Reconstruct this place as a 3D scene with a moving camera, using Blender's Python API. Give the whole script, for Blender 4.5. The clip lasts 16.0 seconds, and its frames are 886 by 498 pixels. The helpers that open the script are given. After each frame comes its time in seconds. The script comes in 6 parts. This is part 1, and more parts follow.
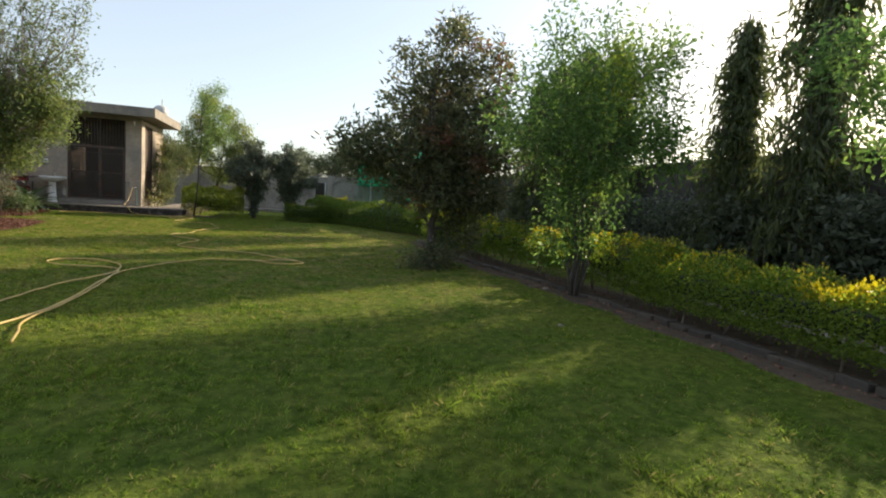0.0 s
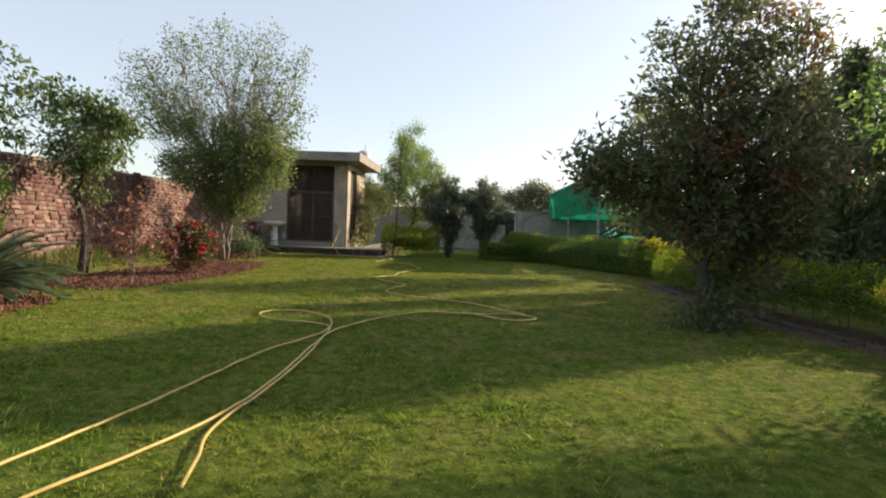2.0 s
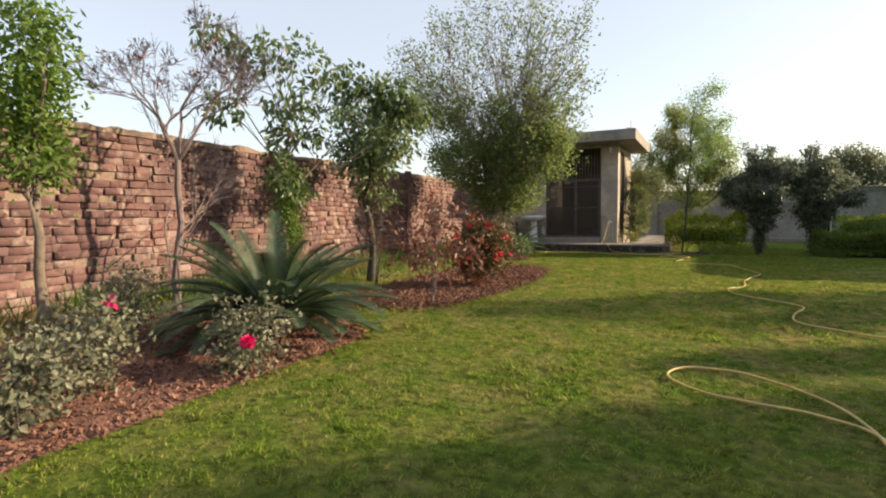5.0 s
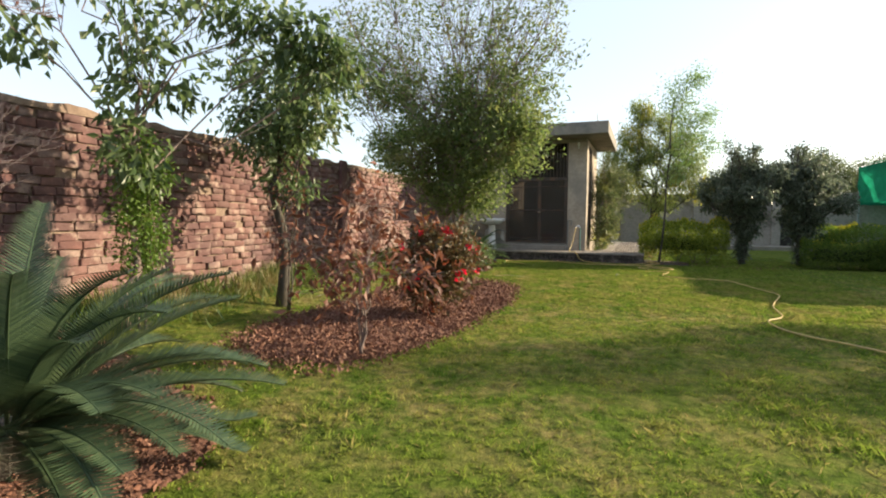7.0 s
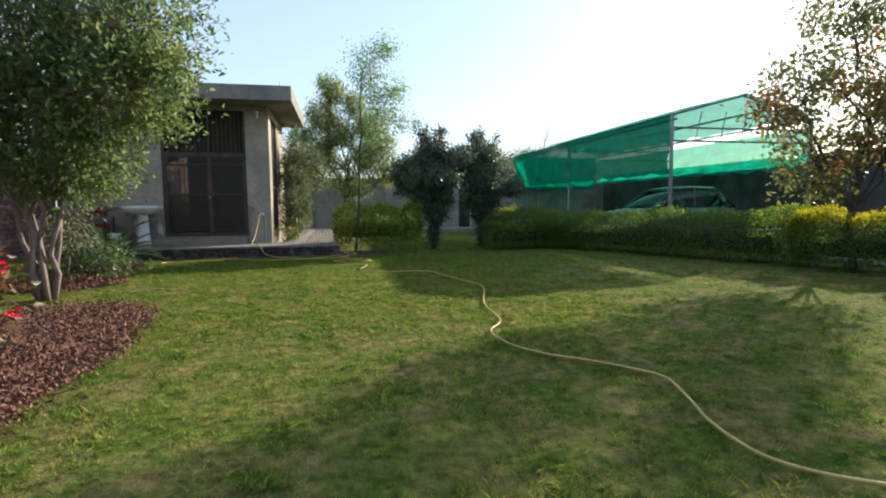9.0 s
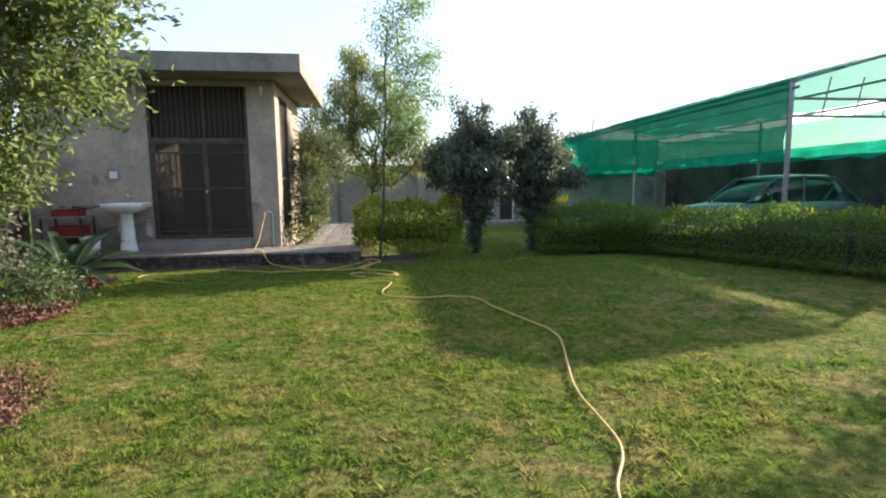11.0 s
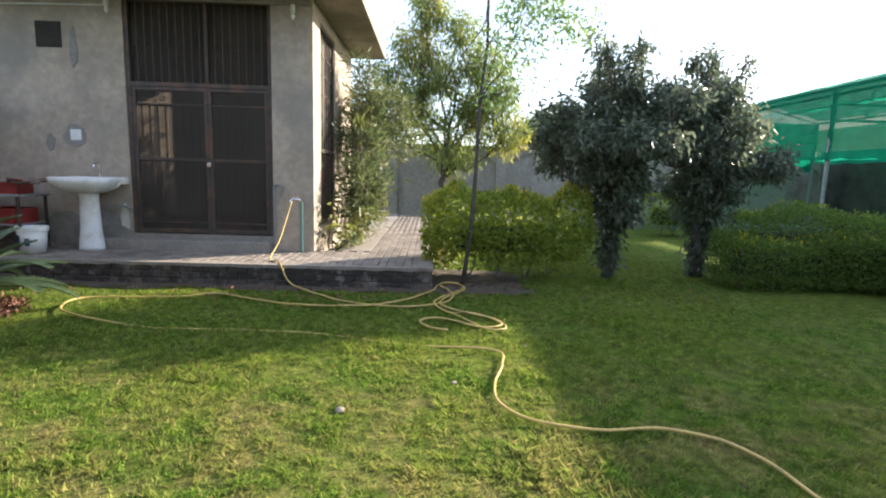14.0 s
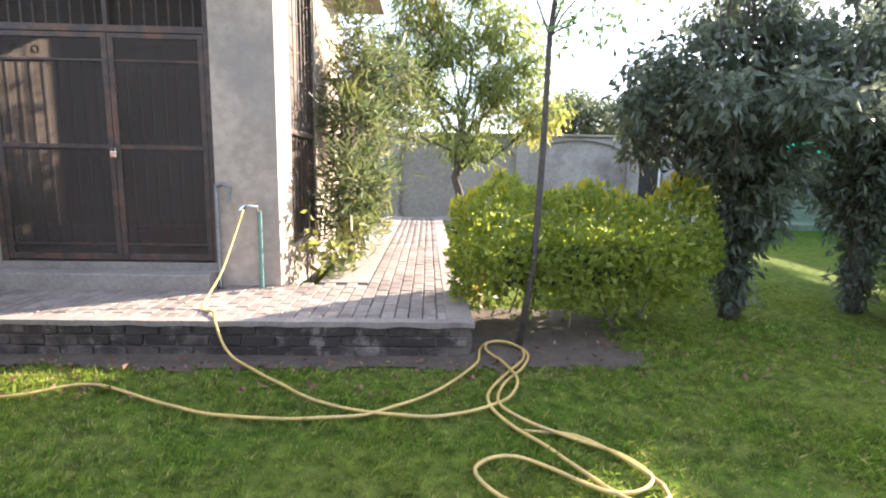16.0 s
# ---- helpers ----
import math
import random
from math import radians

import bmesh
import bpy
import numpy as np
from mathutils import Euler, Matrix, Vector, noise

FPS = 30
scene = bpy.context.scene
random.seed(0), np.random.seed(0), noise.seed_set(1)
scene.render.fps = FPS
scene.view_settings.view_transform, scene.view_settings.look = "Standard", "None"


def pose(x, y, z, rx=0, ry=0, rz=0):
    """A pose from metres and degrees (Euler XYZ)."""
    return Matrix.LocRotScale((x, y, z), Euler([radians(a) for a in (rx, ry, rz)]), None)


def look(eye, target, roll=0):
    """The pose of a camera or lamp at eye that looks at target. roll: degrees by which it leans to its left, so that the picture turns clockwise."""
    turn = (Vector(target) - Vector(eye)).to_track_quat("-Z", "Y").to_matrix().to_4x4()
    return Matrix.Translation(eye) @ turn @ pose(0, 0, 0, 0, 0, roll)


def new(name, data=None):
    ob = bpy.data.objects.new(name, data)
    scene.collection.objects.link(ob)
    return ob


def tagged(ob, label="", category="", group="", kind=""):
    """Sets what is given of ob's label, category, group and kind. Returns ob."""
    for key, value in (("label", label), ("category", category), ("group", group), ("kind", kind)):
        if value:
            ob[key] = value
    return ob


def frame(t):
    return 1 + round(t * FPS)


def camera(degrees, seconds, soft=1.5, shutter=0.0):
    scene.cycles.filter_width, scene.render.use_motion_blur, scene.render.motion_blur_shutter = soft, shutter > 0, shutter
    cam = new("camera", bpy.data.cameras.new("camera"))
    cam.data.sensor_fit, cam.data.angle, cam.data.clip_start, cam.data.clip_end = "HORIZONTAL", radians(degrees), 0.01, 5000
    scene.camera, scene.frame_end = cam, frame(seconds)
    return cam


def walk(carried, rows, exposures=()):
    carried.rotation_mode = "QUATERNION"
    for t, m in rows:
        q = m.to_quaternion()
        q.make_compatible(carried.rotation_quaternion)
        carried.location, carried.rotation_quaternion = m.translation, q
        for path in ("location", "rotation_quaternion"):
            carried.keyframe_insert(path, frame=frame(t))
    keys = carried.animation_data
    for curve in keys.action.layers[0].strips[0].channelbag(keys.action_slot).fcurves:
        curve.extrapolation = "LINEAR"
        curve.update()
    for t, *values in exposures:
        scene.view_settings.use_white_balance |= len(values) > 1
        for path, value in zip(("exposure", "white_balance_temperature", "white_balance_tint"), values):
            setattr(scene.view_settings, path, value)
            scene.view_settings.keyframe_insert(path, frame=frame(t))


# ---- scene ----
cam = camera(81.9, 16.0, 2.0)
PATH = [
    (0, (-0.661, 0.263, 1.291), (-0.1, 2.173, 1.105), 3.8),
    (0.5, (-0.677, 0.807, 1.252), (0.113, 2.639, 1.109), 3.3),
    (1, (-0.893, 1.369, 1.241), (-0.395, 3.299, 1.082), 1.4),
    (1.5, (-1.064, 1.934, 1.228), (-0.663, 3.886, 1.06), 1.1),
    (2, (-1.4, 2.55, 1.238), (-1.514, 4.545, 1.155), 2.1),
    (2.5, (-1.702, 2.961, 1.238), (-1.91, 4.948, 1.145), 2.5),
    (3, (-2.038, 3.484, 1.238), (-2.508, 5.424, 1.119), 1.8),
    (3.5, (-2.441, 3.742, 1.215), (-3.137, 5.615, 1.154), 1.3),
    (3.7, (-2.678, 3.853, 1.248), (-3.51, 5.67, 1.174), 1.2),
    (5.8, (-4.509, 5.674, 1.291), (-5.444, 7.432, 1.102), -0.5),
    (6, (-4.653, 5.942, 1.292), (-5.6, 7.691, 1.083), -0.3),
    (6.5, (-4.861, 6.58, 1.277), (-5.757, 8.357, 1.08), 0.1),
    (7, (-5.021, 7.183, 1.286), (-5.75, 9.042, 1.162), 0.4),
    (7.5, (-5.066, 7.807, 1.292), (-5.347, 9.779, 1.116), 0.4),
    (8, (-5.06, 8.49, 1.286), (-5.219, 10.472, 1.075), 0.3),
    (8.3, (-5.058, 8.819, 1.302), (-5.153, 10.806, 1.092), 0.1),
    (8.5, (-5.035, 9.051, 1.278), (-4.696, 11.015, 1.109), 1.2),
    (9, (-4.96, 9.779, 1.276), (-4.567, 11.732, 1.097), -0.4),
    (11.3, (-4.661, 12.719, 1.52), (-4.468, 14.692, 1.255), -0.8),
    (11.5, (-4.695, 13.004, 1.517), (-4.585, 14.98, 1.233), -0.8),
    (12, (-4.732, 13.656, 1.465), (-4.645, 15.629, 1.154), -1.0),
    (12.5, (-4.776, 14.325, 1.454), (-4.926, 16.302, 1.193), 0.6),
    (13, (-4.833, 14.979, 1.429), (-4.678, 16.959, 1.191), 3.2),
    (13.5, (-4.932, 15.722, 1.444), (-4.867, 17.709, 1.225), 3.0),
    (14, (-5.045, 16.409, 1.417), (-4.989, 18.388, 1.134), 1.7),
    (14.5, (-5.117, 17.008, 1.418), (-5.142, 18.992, 1.164), 1.7),
    (15, (-5.232, 17.694, 1.398), (-5.278, 19.677, 1.14), 1.8),
    (15.5, (-5.261, 18.297, 1.397), (-5.232, 20.278, 1.128), 0.9),
    (16, (-5.343, 19.05, 1.37), (-5.279, 21.026, 1.069), 1.0),
]
walk(cam, [(t, look(eye, target, roll)) for t, eye, target, roll in PATH],
     [(0, 0.74, 7000, 10), (2, 0.74, 7200, 12), (3.5, 0.7, 7600, 14), (6, 1.02, 7300, 13), (7, 1.05, 7100, 9), (8, 0.9, 6700, 8), (8.5, 0.5, 6200, 8), (9.2, 0.92, 6000, 6), (11.5, 1.28, 6200, 12), (12.5, 1.42, 6300, 12), (13, 1.12, 6100, 13), (13.5, 1.42, 6200, 13), (14.5, 1.74, 6200, 11), (15.5, 2.08, 6300, 13), (16, 2.55, 6300, 20)])

# ---- world, sun ----
SUN_AZ, SUN_EL = radians(59.5), radians(22.5)
world = bpy.data.worlds.new("world")
scene.world = world
world.use_nodes = True
wn = world.node_tree.nodes
sky = wn.new("ShaderNodeTexSky")
sky.sky_type, sky.sun_disc = "NISHITA", False
sky.sun_elevation, sky.sun_rotation = SUN_EL, SUN_AZ
sky.air_density, sky.dust_density, sky.ozone_density = 1.0, 1.1, 1.2
haze = wn.new("ShaderNodeMix")
haze.data_type, haze.blend_type = "RGBA", "ADD"
haze.inputs[0].default_value, haze.inputs[7].default_value = 1.0, (3.1, 3.48, 4.05, 1)
world.node_tree.links.new(sky.outputs[0], haze.inputs[6])
world.node_tree.links.new(haze.outputs[2], wn["Background"].inputs[0])
wn["Background"].inputs[1].default_value = 0.078
sun = new("sun", bpy.data.lights.new("sun", "SUN"))
sun.data.energy, sun.data.angle, sun.data.color = 5.0, radians(0.7), (1.0, 0.87, 0.66)
to_sun = Vector((math.sin(SUN_AZ) * math.cos(SUN_EL), math.cos(SUN_AZ) * math.cos(SUN_EL), math.sin(SUN_EL)))
sun.matrix_world = look(to_sun * 40, (0, 0, 0))


# ---- materials ----
def ramp_mix(nt, fac, c0, c1, lo=0.35, hi=0.65):
    r = nt.nodes.new("ShaderNodeValToRGB")
    r.color_ramp.elements[0].position, r.color_ramp.elements[1].position = lo, hi
    r.color_ramp.elements[0].color, r.color_ramp.elements[1].color = (*c0, 1), (*c1, 1)
    nt.links.new(fac, r.inputs[0])
    return r.outputs[0]


def mixc(nt, fac, a, b, mode="MIX"):
    m = nt.nodes.new("ShaderNodeMix")
    m.data_type, m.blend_type = "RGBA", mode
    for sock, v in ((m.inputs[0], fac), (m.inputs[6], a), (m.inputs[7], b)):
        if isinstance(v, (int, float)):
            sock.default_value = v
        elif isinstance(v, tuple):
            sock.default_value = (*v, 1)
        else:
            nt.links.new(v, sock)
    return m.outputs[2]


def noise_tex(nt, scale, detail=4, rough=0.55, coord="Object"):
    tc = nt.nodes.new("ShaderNodeTexCoord")
    n = nt.nodes.new("ShaderNodeTexNoise")
    n.inputs["Scale"].default_value, n.inputs["Detail"].default_value, n.inputs["Roughness"].default_value = scale, detail, rough
    nt.links.new(tc.outputs[coord], n.inputs["Vector"])
    return n.outputs["Fac"]


def world_noise(nt, scale, detail=4, rough=0.55):
    g = nt.nodes.new("ShaderNodeNewGeometry")
    n = nt.nodes.new("ShaderNodeTexNoise")
    n.inputs["Scale"].default_value, n.inputs["Detail"].default_value, n.inputs["Roughness"].default_value = scale, detail, rough
    nt.links.new(g.outputs["Position"], n.inputs["Vector"])
    return n.outputs["Fac"]


def base_mat(name):
    m = bpy.data.materials.new(name)
    m.use_nodes = True
    nt = m.node_tree
    return m, nt, nt.nodes["Principled BSDF"]


def bump(nt, bsdf, height, strength=0.4, dist=0.01):
    b = nt.nodes.new("ShaderNodeBump")
    b.inputs["Strength"].default_value, b.inputs["Distance"].default_value = strength, dist
    nt.links.new(height, b.inputs["Height"])
    nt.links.new(b.outputs[0], bsdf.inputs["Normal"])


def solid(name, c0, c1, rough=0.7, metal=0.0, scale=6.0, fine=60.0, bstr=0.3, bdist=0.004, stain=None, stain_scale=1.2, lo=0.35, hi=0.65):
    """Two-scale mottled surface, with an optional larger stain."""
    m, nt, b = base_mat(name)
    n1, n2 = world_noise(nt, scale), world_noise(nt, fine, 3)
    col = ramp_mix(nt, n1, c0, c1, lo, hi)
    col = mixc(nt, 0.25, col, ramp_mix(nt, n2, tuple(v * 0.6 for v in c0), tuple(min(1, v * 1.3) for v in c1)))
    if stain:
        col = mixc(nt, ramp_mix(nt, world_noise(nt, stain_scale, 6, 0.65), (0, 0, 0), (1, 1, 1), 0.5, 0.68), col, stain)
    nt.links.new(col, b.inputs["Base Color"])
    b.inputs["Roughness"].default_value, b.inputs["Metallic"].default_value = rough, metal
    bump(nt, b, n2, bstr, bdist)
    return m


def leafy(name, dark, light, trans=0.35, rough=0.45, patch=None, patch_scale=0.8, patch_lo=0.5):
    """Leaves: each island its own shade; light shines through them. patch: a second colour in drifts."""
    m, nt, b = base_mat(name)
    geo = nt.nodes.new("ShaderNodeNewGeometry")
    col = ramp_mix(nt, geo.outputs["Random Per Island"], dark, light, 0.0, 1.0)
    if patch:
        col = mixc(nt, ramp_mix(nt, world_noise(nt, patch_scale, 4), (0, 0, 0), (1, 1, 1), patch_lo, patch_lo + 0.16), col, patch)
    nt.links.new(col, b.inputs["Base Color"])
    b.inputs["Roughness"].default_value = rough
    b.inputs["Specular IOR Level"].default_value = 0.35
    t = nt.nodes.new("ShaderNodeBsdfTranslucent")
    hsv = nt.nodes.new("ShaderNodeHueSaturation")
    hsv.inputs["Saturation"].default_value, hsv.inputs["Value"].default_value = 1.1, 1.7
    nt.links.new(col, hsv.inputs["Color"])
    nt.links.new(hsv.outputs[0], t.inputs[0])
    mix = nt.nodes.new("ShaderNodeMixShader")
    mix.inputs[0].default_value = trans
    nt.links.new(b.outputs[0], mix.inputs[1])
    nt.links.new(t.outputs[0], mix.inputs[2])
    nt.links.new(mix.outputs[0], nt.nodes["Material Output"].inputs[0])
    return m


def lawn_mat(name, grass):
    m, nt, b = base_mat(name)
    big, mid, fine = world_noise(nt, 0.55, 5), world_noise(nt, 3.5, 5), world_noise(nt, 32, 5, 0.7)
    if grass:
        geo = nt.nodes.new("ShaderNodeNewGeometry")
        fine = geo.outputs["Random Per Island"]
    green = ramp_mix(nt, fine, (0.05, 0.135, 0.015) if grass else (0.03, 0.065, 0.011), (0.26, 0.36, 0.068) if grass else (0.12, 0.165, 0.032), 0.0 if grass else 0.3, 1.0 if grass else 0.7)
    lush = mixc(nt, ramp_mix(nt, mid, (0, 0, 0), (1, 1, 1), 0.42, 0.62), green, (0.175, 0.265, 0.042) if grass else (0.09, 0.135, 0.024))
    dry = (0.44, 0.34, 0.15) if grass else (0.30, 0.21, 0.11)
    place, parts, span = nt.nodes.new("ShaderNodeNewGeometry"), nt.nodes.new("ShaderNodeSeparateXYZ"), nt.nodes.new("ShaderNodeMapRange")
    nt.links.new(place.outputs["Position"], parts.inputs[0])
    nt.links.new(parts.outputs[1], span.inputs[0])
    span.inputs[1].default_value, span.inputs[2].default_value, span.inputs[3].default_value, span.inputs[4].default_value = 4.0, 12.0, 0.15, 1.0
    edge = nt.nodes.new("ShaderNodeMapRange")
    nt.links.new(parts.outputs[1], edge.inputs[0])
    edge.inputs[1].default_value, edge.inputs[2].default_value, edge.inputs[3].default_value, edge.inputs[4].default_value = 18.6, 20.6, 1.0, 0.25
    worn = mixc(nt, 1.0, ramp_mix(nt, world_noise(nt, 2.4, 7, 0.7), (0, 0, 0), (0.72, 0.72, 0.72), 0.43, 0.64), span.outputs[0], "MULTIPLY")
    worn = mixc(nt, 1.0, worn, edge.outputs[0], "MULTIPLY")
    col = mixc(nt, worn, lush, dry)
    col = mixc(nt, ramp_mix(nt, big, (0, 0, 0), (0.5, 0.5, 0.5), 0.45, 0.6), col, (0.225, 0.285, 0.048) if grass else (0.125, 0.15, 0.03))
    if grass:
        col = mixc(nt, ramp_mix(nt, fine, (0, 0, 0), (0.8, 0.8, 0.8), 0.86, 0.9), col, (0.36, 0.29, 0.13))
    col = mixc(nt, 1.0, col, ramp_mix(nt, world_noise(nt, 11, 3, 0.6), (0.66, 0.7, 0.66), (1.3, 1.25, 1.15), 0.36, 0.64), "MULTIPLY")
    nt.links.new(col, b.inputs["Base Color"])
    b.inputs["Roughness"].default_value = 0.95
    b.inputs["Specular IOR Level"].default_value = 0.03
    if grass:
        t = nt.nodes.new("ShaderNodeBsdfTranslucent")
        nt.links.new(col, t.inputs[0])
        mix = nt.nodes.new("ShaderNodeMixShader")
        mix.inputs[0].default_value = 0.42
        nt.links.new(b.outputs[0], mix.inputs[1])
        nt.links.new(t.outputs[0], mix.inputs[2])
        nt.links.new(mix.outputs[0], nt.nodes["Material Output"].inputs[0])
    else:
        bump(nt, b, world_noise(nt, 12, 6, 0.7), 1.0, 0.06)
    return m


def piece_mat(name, cols, rough=0.9, stain=(0.05, 0.045, 0.04), stain_lo=0.52, scale=30, stain_scale=1.3, smear=None):
    """Bricks and pavers: tint by piece, grain and grime over it."""
    m, nt, b = base_mat(name)
    info, geo = nt.nodes.new("ShaderNodeObjectInfo"), nt.nodes.new("ShaderNodeNewGeometry")
    add = nt.nodes.new("ShaderNodeMath")
    add.operation = "ADD"
    fr = nt.nodes.new("ShaderNodeMath")
    fr.operation = "FRACT"
    nt.links.new(info.outputs["Random"], add.inputs[0])
    nt.links.new(geo.outputs["Random Per Island"], add.inputs[1])
    nt.links.new(add.outputs[0], fr.inputs[0])
    r = nt.nodes.new("ShaderNodeValToRGB")
    while len(r.color_ramp.elements) < len(cols):
        r.color_ramp.elements.new(0.5)
    for i, c in enumerate(cols):
        r.color_ramp.elements[i].position, r.color_ramp.elements[i].color = i / (len(cols) - 1), (*c, 1)
    nt.links.new(fr.outputs[0], r.inputs[0])
    fine = world_noise(nt, scale, 5, 0.65)
    col = mixc(nt, 0.55, r.outputs[0], ramp_mix(nt, fine, (0.35, 0.35, 0.35), (1, 1, 1), 0.3, 0.7), "MULTIPLY")
    col = mixc(nt, ramp_mix(nt, world_noise(nt, stain_scale, 6, 0.66), (0, 0, 0), (0.85, 0.85, 0.85), stain_lo, stain_lo + 0.14), col, stain)
    if smear:
        col = mixc(nt, ramp_mix(nt, world_noise(nt, 5.5, 6, 0.7), (0, 0, 0), (0.7, 0.7, 0.7), 0.54, 0.64), col, smear)
    nt.links.new(col, b.inputs["Base Color"])
    b.inputs["Roughness"].default_value = rough
    bump(nt, b, fine, 0.6, 0.01)
    return m


def veil(name, colour, clear, glow_through):
    """A woven net or screen: part of the light passes straight, part is scattered through."""
    m, nt, b = base_mat(name)
    n = world_noise(nt, 2.0, 4)
    col = ramp_mix(nt, n, tuple(v * 0.8 for v in colour), colour)
    nt.links.new(col, b.inputs["Base Color"])
    b.inputs["Roughness"].default_value = 0.8
    t, tr = nt.nodes.new("ShaderNodeBsdfTranslucent"), nt.nodes.new("ShaderNodeBsdfTransparent")
    nt.links.new(col, t.inputs[0])
    m1, m2 = nt.nodes.new("ShaderNodeMixShader"), nt.nodes.new("ShaderNodeMixShader")
    m1.inputs[0].default_value, m2.inputs[0].default_value = glow_through, clear
    nt.links.new(b.outputs[0], m1.inputs[1])
    nt.links.new(t.outputs[0], m1.inputs[2])
    nt.links.new(m1.outputs[0], m2.inputs[1])
    nt.links.new(tr.outputs[0], m2.inputs[2])
    nt.links.new(m2.outputs[0], nt.nodes["Material Output"].inputs[0])
    return m


def glass_mat(name):
    m, nt, b = base_mat(name)
    b.inputs["Base Color"].default_value = (0.55, 0.75, 0.68, 1)
    b.inputs["Roughness"].default_value, b.inputs["Transmission Weight"].default_value = 0.05, 1.0
    return m


M = {}
M["lawn"] = lawn_mat("lawn_soil", False)
M["blade"] = lawn_mat("grass_blade", True)
M["weed"] = leafy("weed_blade", (0.04, 0.085, 0.014), (0.12, 0.17, 0.04), 0.3, patch=(0.24, 0.19, 0.09), patch_scale=1.2, patch_lo=0.5)
M["mulch"] = solid("mulch_bed", (0.10, 0.045, 0.03), (0.22, 0.10, 0.07), 0.95, scale=9, fine=45, bstr=0.9, bdist=0.03)
M["chip"] = piece_mat("mulch_chip", [(0.13, 0.055, 0.035), (0.22, 0.095, 0.062), (0.31, 0.165, 0.115), (0.17, 0.075, 0.048), (0.25, 0.12, 0.08)], stain_lo=0.6)
M["kerb"] = piece_mat("kerb_brick", [(0.085, 0.068, 0.052), (0.115, 0.095, 0.075), (0.065, 0.052, 0.042)], stain_lo=0.5)
M["brick"] = piece_mat("old_brick", [(0.17, 0.075, 0.065), (0.27, 0.15, 0.13), (0.125, 0.055, 0.052), (0.32, 0.225, 0.195), (0.19, 0.085, 0.075), (0.235, 0.135, 0.12)], stain=(0.10, 0.05, 0.05), stain_lo=0.43, stain_scale=1.0, smear=(0.34, 0.25, 0.21))
M["mortar"] = solid("mud_mortar", (0.19, 0.13, 0.10), (0.30, 0.22, 0.17), 0.95, scale=5, bstr=0.8, bdist=0.015)
M["earth_dry"] = solid("dry_earth", (0.20, 0.165, 0.13), (0.3, 0.25, 0.2), 0.95, scale=2, fine=30, bstr=0.6, bdist=0.02)
M["grimy_brick"] = piece_mat("grimy_brick", [(0.14, 0.11, 0.095), (0.22, 0.18, 0.155), (0.09, 0.072, 0.06)], stain=(0.022, 0.018, 0.016), stain_lo=0.35, stain_scale=2.4, smear=(0.22, 0.19, 0.17))
M["paver"] = piece_mat("paver", [(0.25, 0.21, 0.18), (0.32, 0.275, 0.235), (0.21, 0.175, 0.15), (0.285, 0.235, 0.195)], stain=(0.13, 0.105, 0.092), stain_lo=0.48, stain_scale=2.2)
M["pale_cement"] = solid("pale_cement", (0.19, 0.165, 0.145), (0.28, 0.245, 0.21), 0.95, scale=5, fine=40, bstr=0.5, bdist=0.006, stain=(0.16, 0.13, 0.11), stain_scale=2.5)
M["soil"] = solid("brown_soil", (0.055, 0.042, 0.03), (0.10, 0.075, 0.052), 0.95, scale=7, fine=50, bstr=0.9, bdist=0.02)
M["kerb_soil"] = solid("red_brown_soil", (0.06, 0.042, 0.028), (0.115, 0.078, 0.05), 0.95, scale=7, fine=50, bstr=0.9, bdist=0.02)
M["sand"] = solid("joint_sand", (0.09, 0.075, 0.06), (0.14, 0.115, 0.095), 0.95)
M["plaster"] = solid("cement_plaster", (0.345, 0.285, 0.225), (0.445, 0.37, 0.30), 0.92, scale=1.6, fine=12, bstr=0.12, bdist=0.006, stain=(0.265, 0.235, 0.205), stain_scale=0.9)
M["concrete"] = solid("roof_concrete", (0.215, 0.19, 0.165), (0.30, 0.27, 0.235), 0.9, scale=2.5, fine=30, stain=(0.16, 0.15, 0.14), stain_scale=1.6)
M["back_plaster"] = solid("old_plaster", (0.27, 0.245, 0.22), (0.36, 0.33, 0.30), 0.92, scale=0.8, fine=12, stain=(0.17, 0.15, 0.135), stain_scale=0.7)
M["inner"] = solid("room_plaster", (0.30, 0.26, 0.22), (0.38, 0.33, 0.28), 0.9, scale=1.5)
M["dark_steel"] = solid("brown_steel", (0.045, 0.034, 0.028), (0.08, 0.06, 0.05), 0.6, 0.1, scale=8, stain=(0.14, 0.07, 0.04), stain_scale=4)
M["grey_steel"] = solid("grey_steel", (0.22, 0.23, 0.23), (0.32, 0.33, 0.33), 0.5, 0.5)
M["screen"] = veil("door_screen", (0.17, 0.145, 0.125), 0.42, 0.62)
M["chrome"] = solid("chrome", (0.6, 0.6, 0.6), (0.75, 0.75, 0.75), 0.18, 1.0)
M["ceramic"] = solid("white_ceramic", (0.72, 0.72, 0.72), (0.8, 0.8, 0.8), 0.18, scale=3, bstr=0.02, stain=(0.6, 0.58, 0.54), stain_scale=5)
M["plastic_white"] = solid("white_plastic", (0.7, 0.7, 0.68), (0.8, 0.8, 0.78), 0.35, bstr=0.05)
M["plastic_red"] = solid("red_plastic", (0.20, 0.022, 0.02), (0.29, 0.036, 0.03), 0.45, bstr=0.05)
M["plastic_blue"] = solid("blue_print", (0.03, 0.06, 0.16), (0.05, 0.09, 0.2), 0.5, bstr=0.05)
M["grey_board"] = solid("grey_board", (0.20, 0.2, 0.19), (0.29, 0.28, 0.27), 0.8)
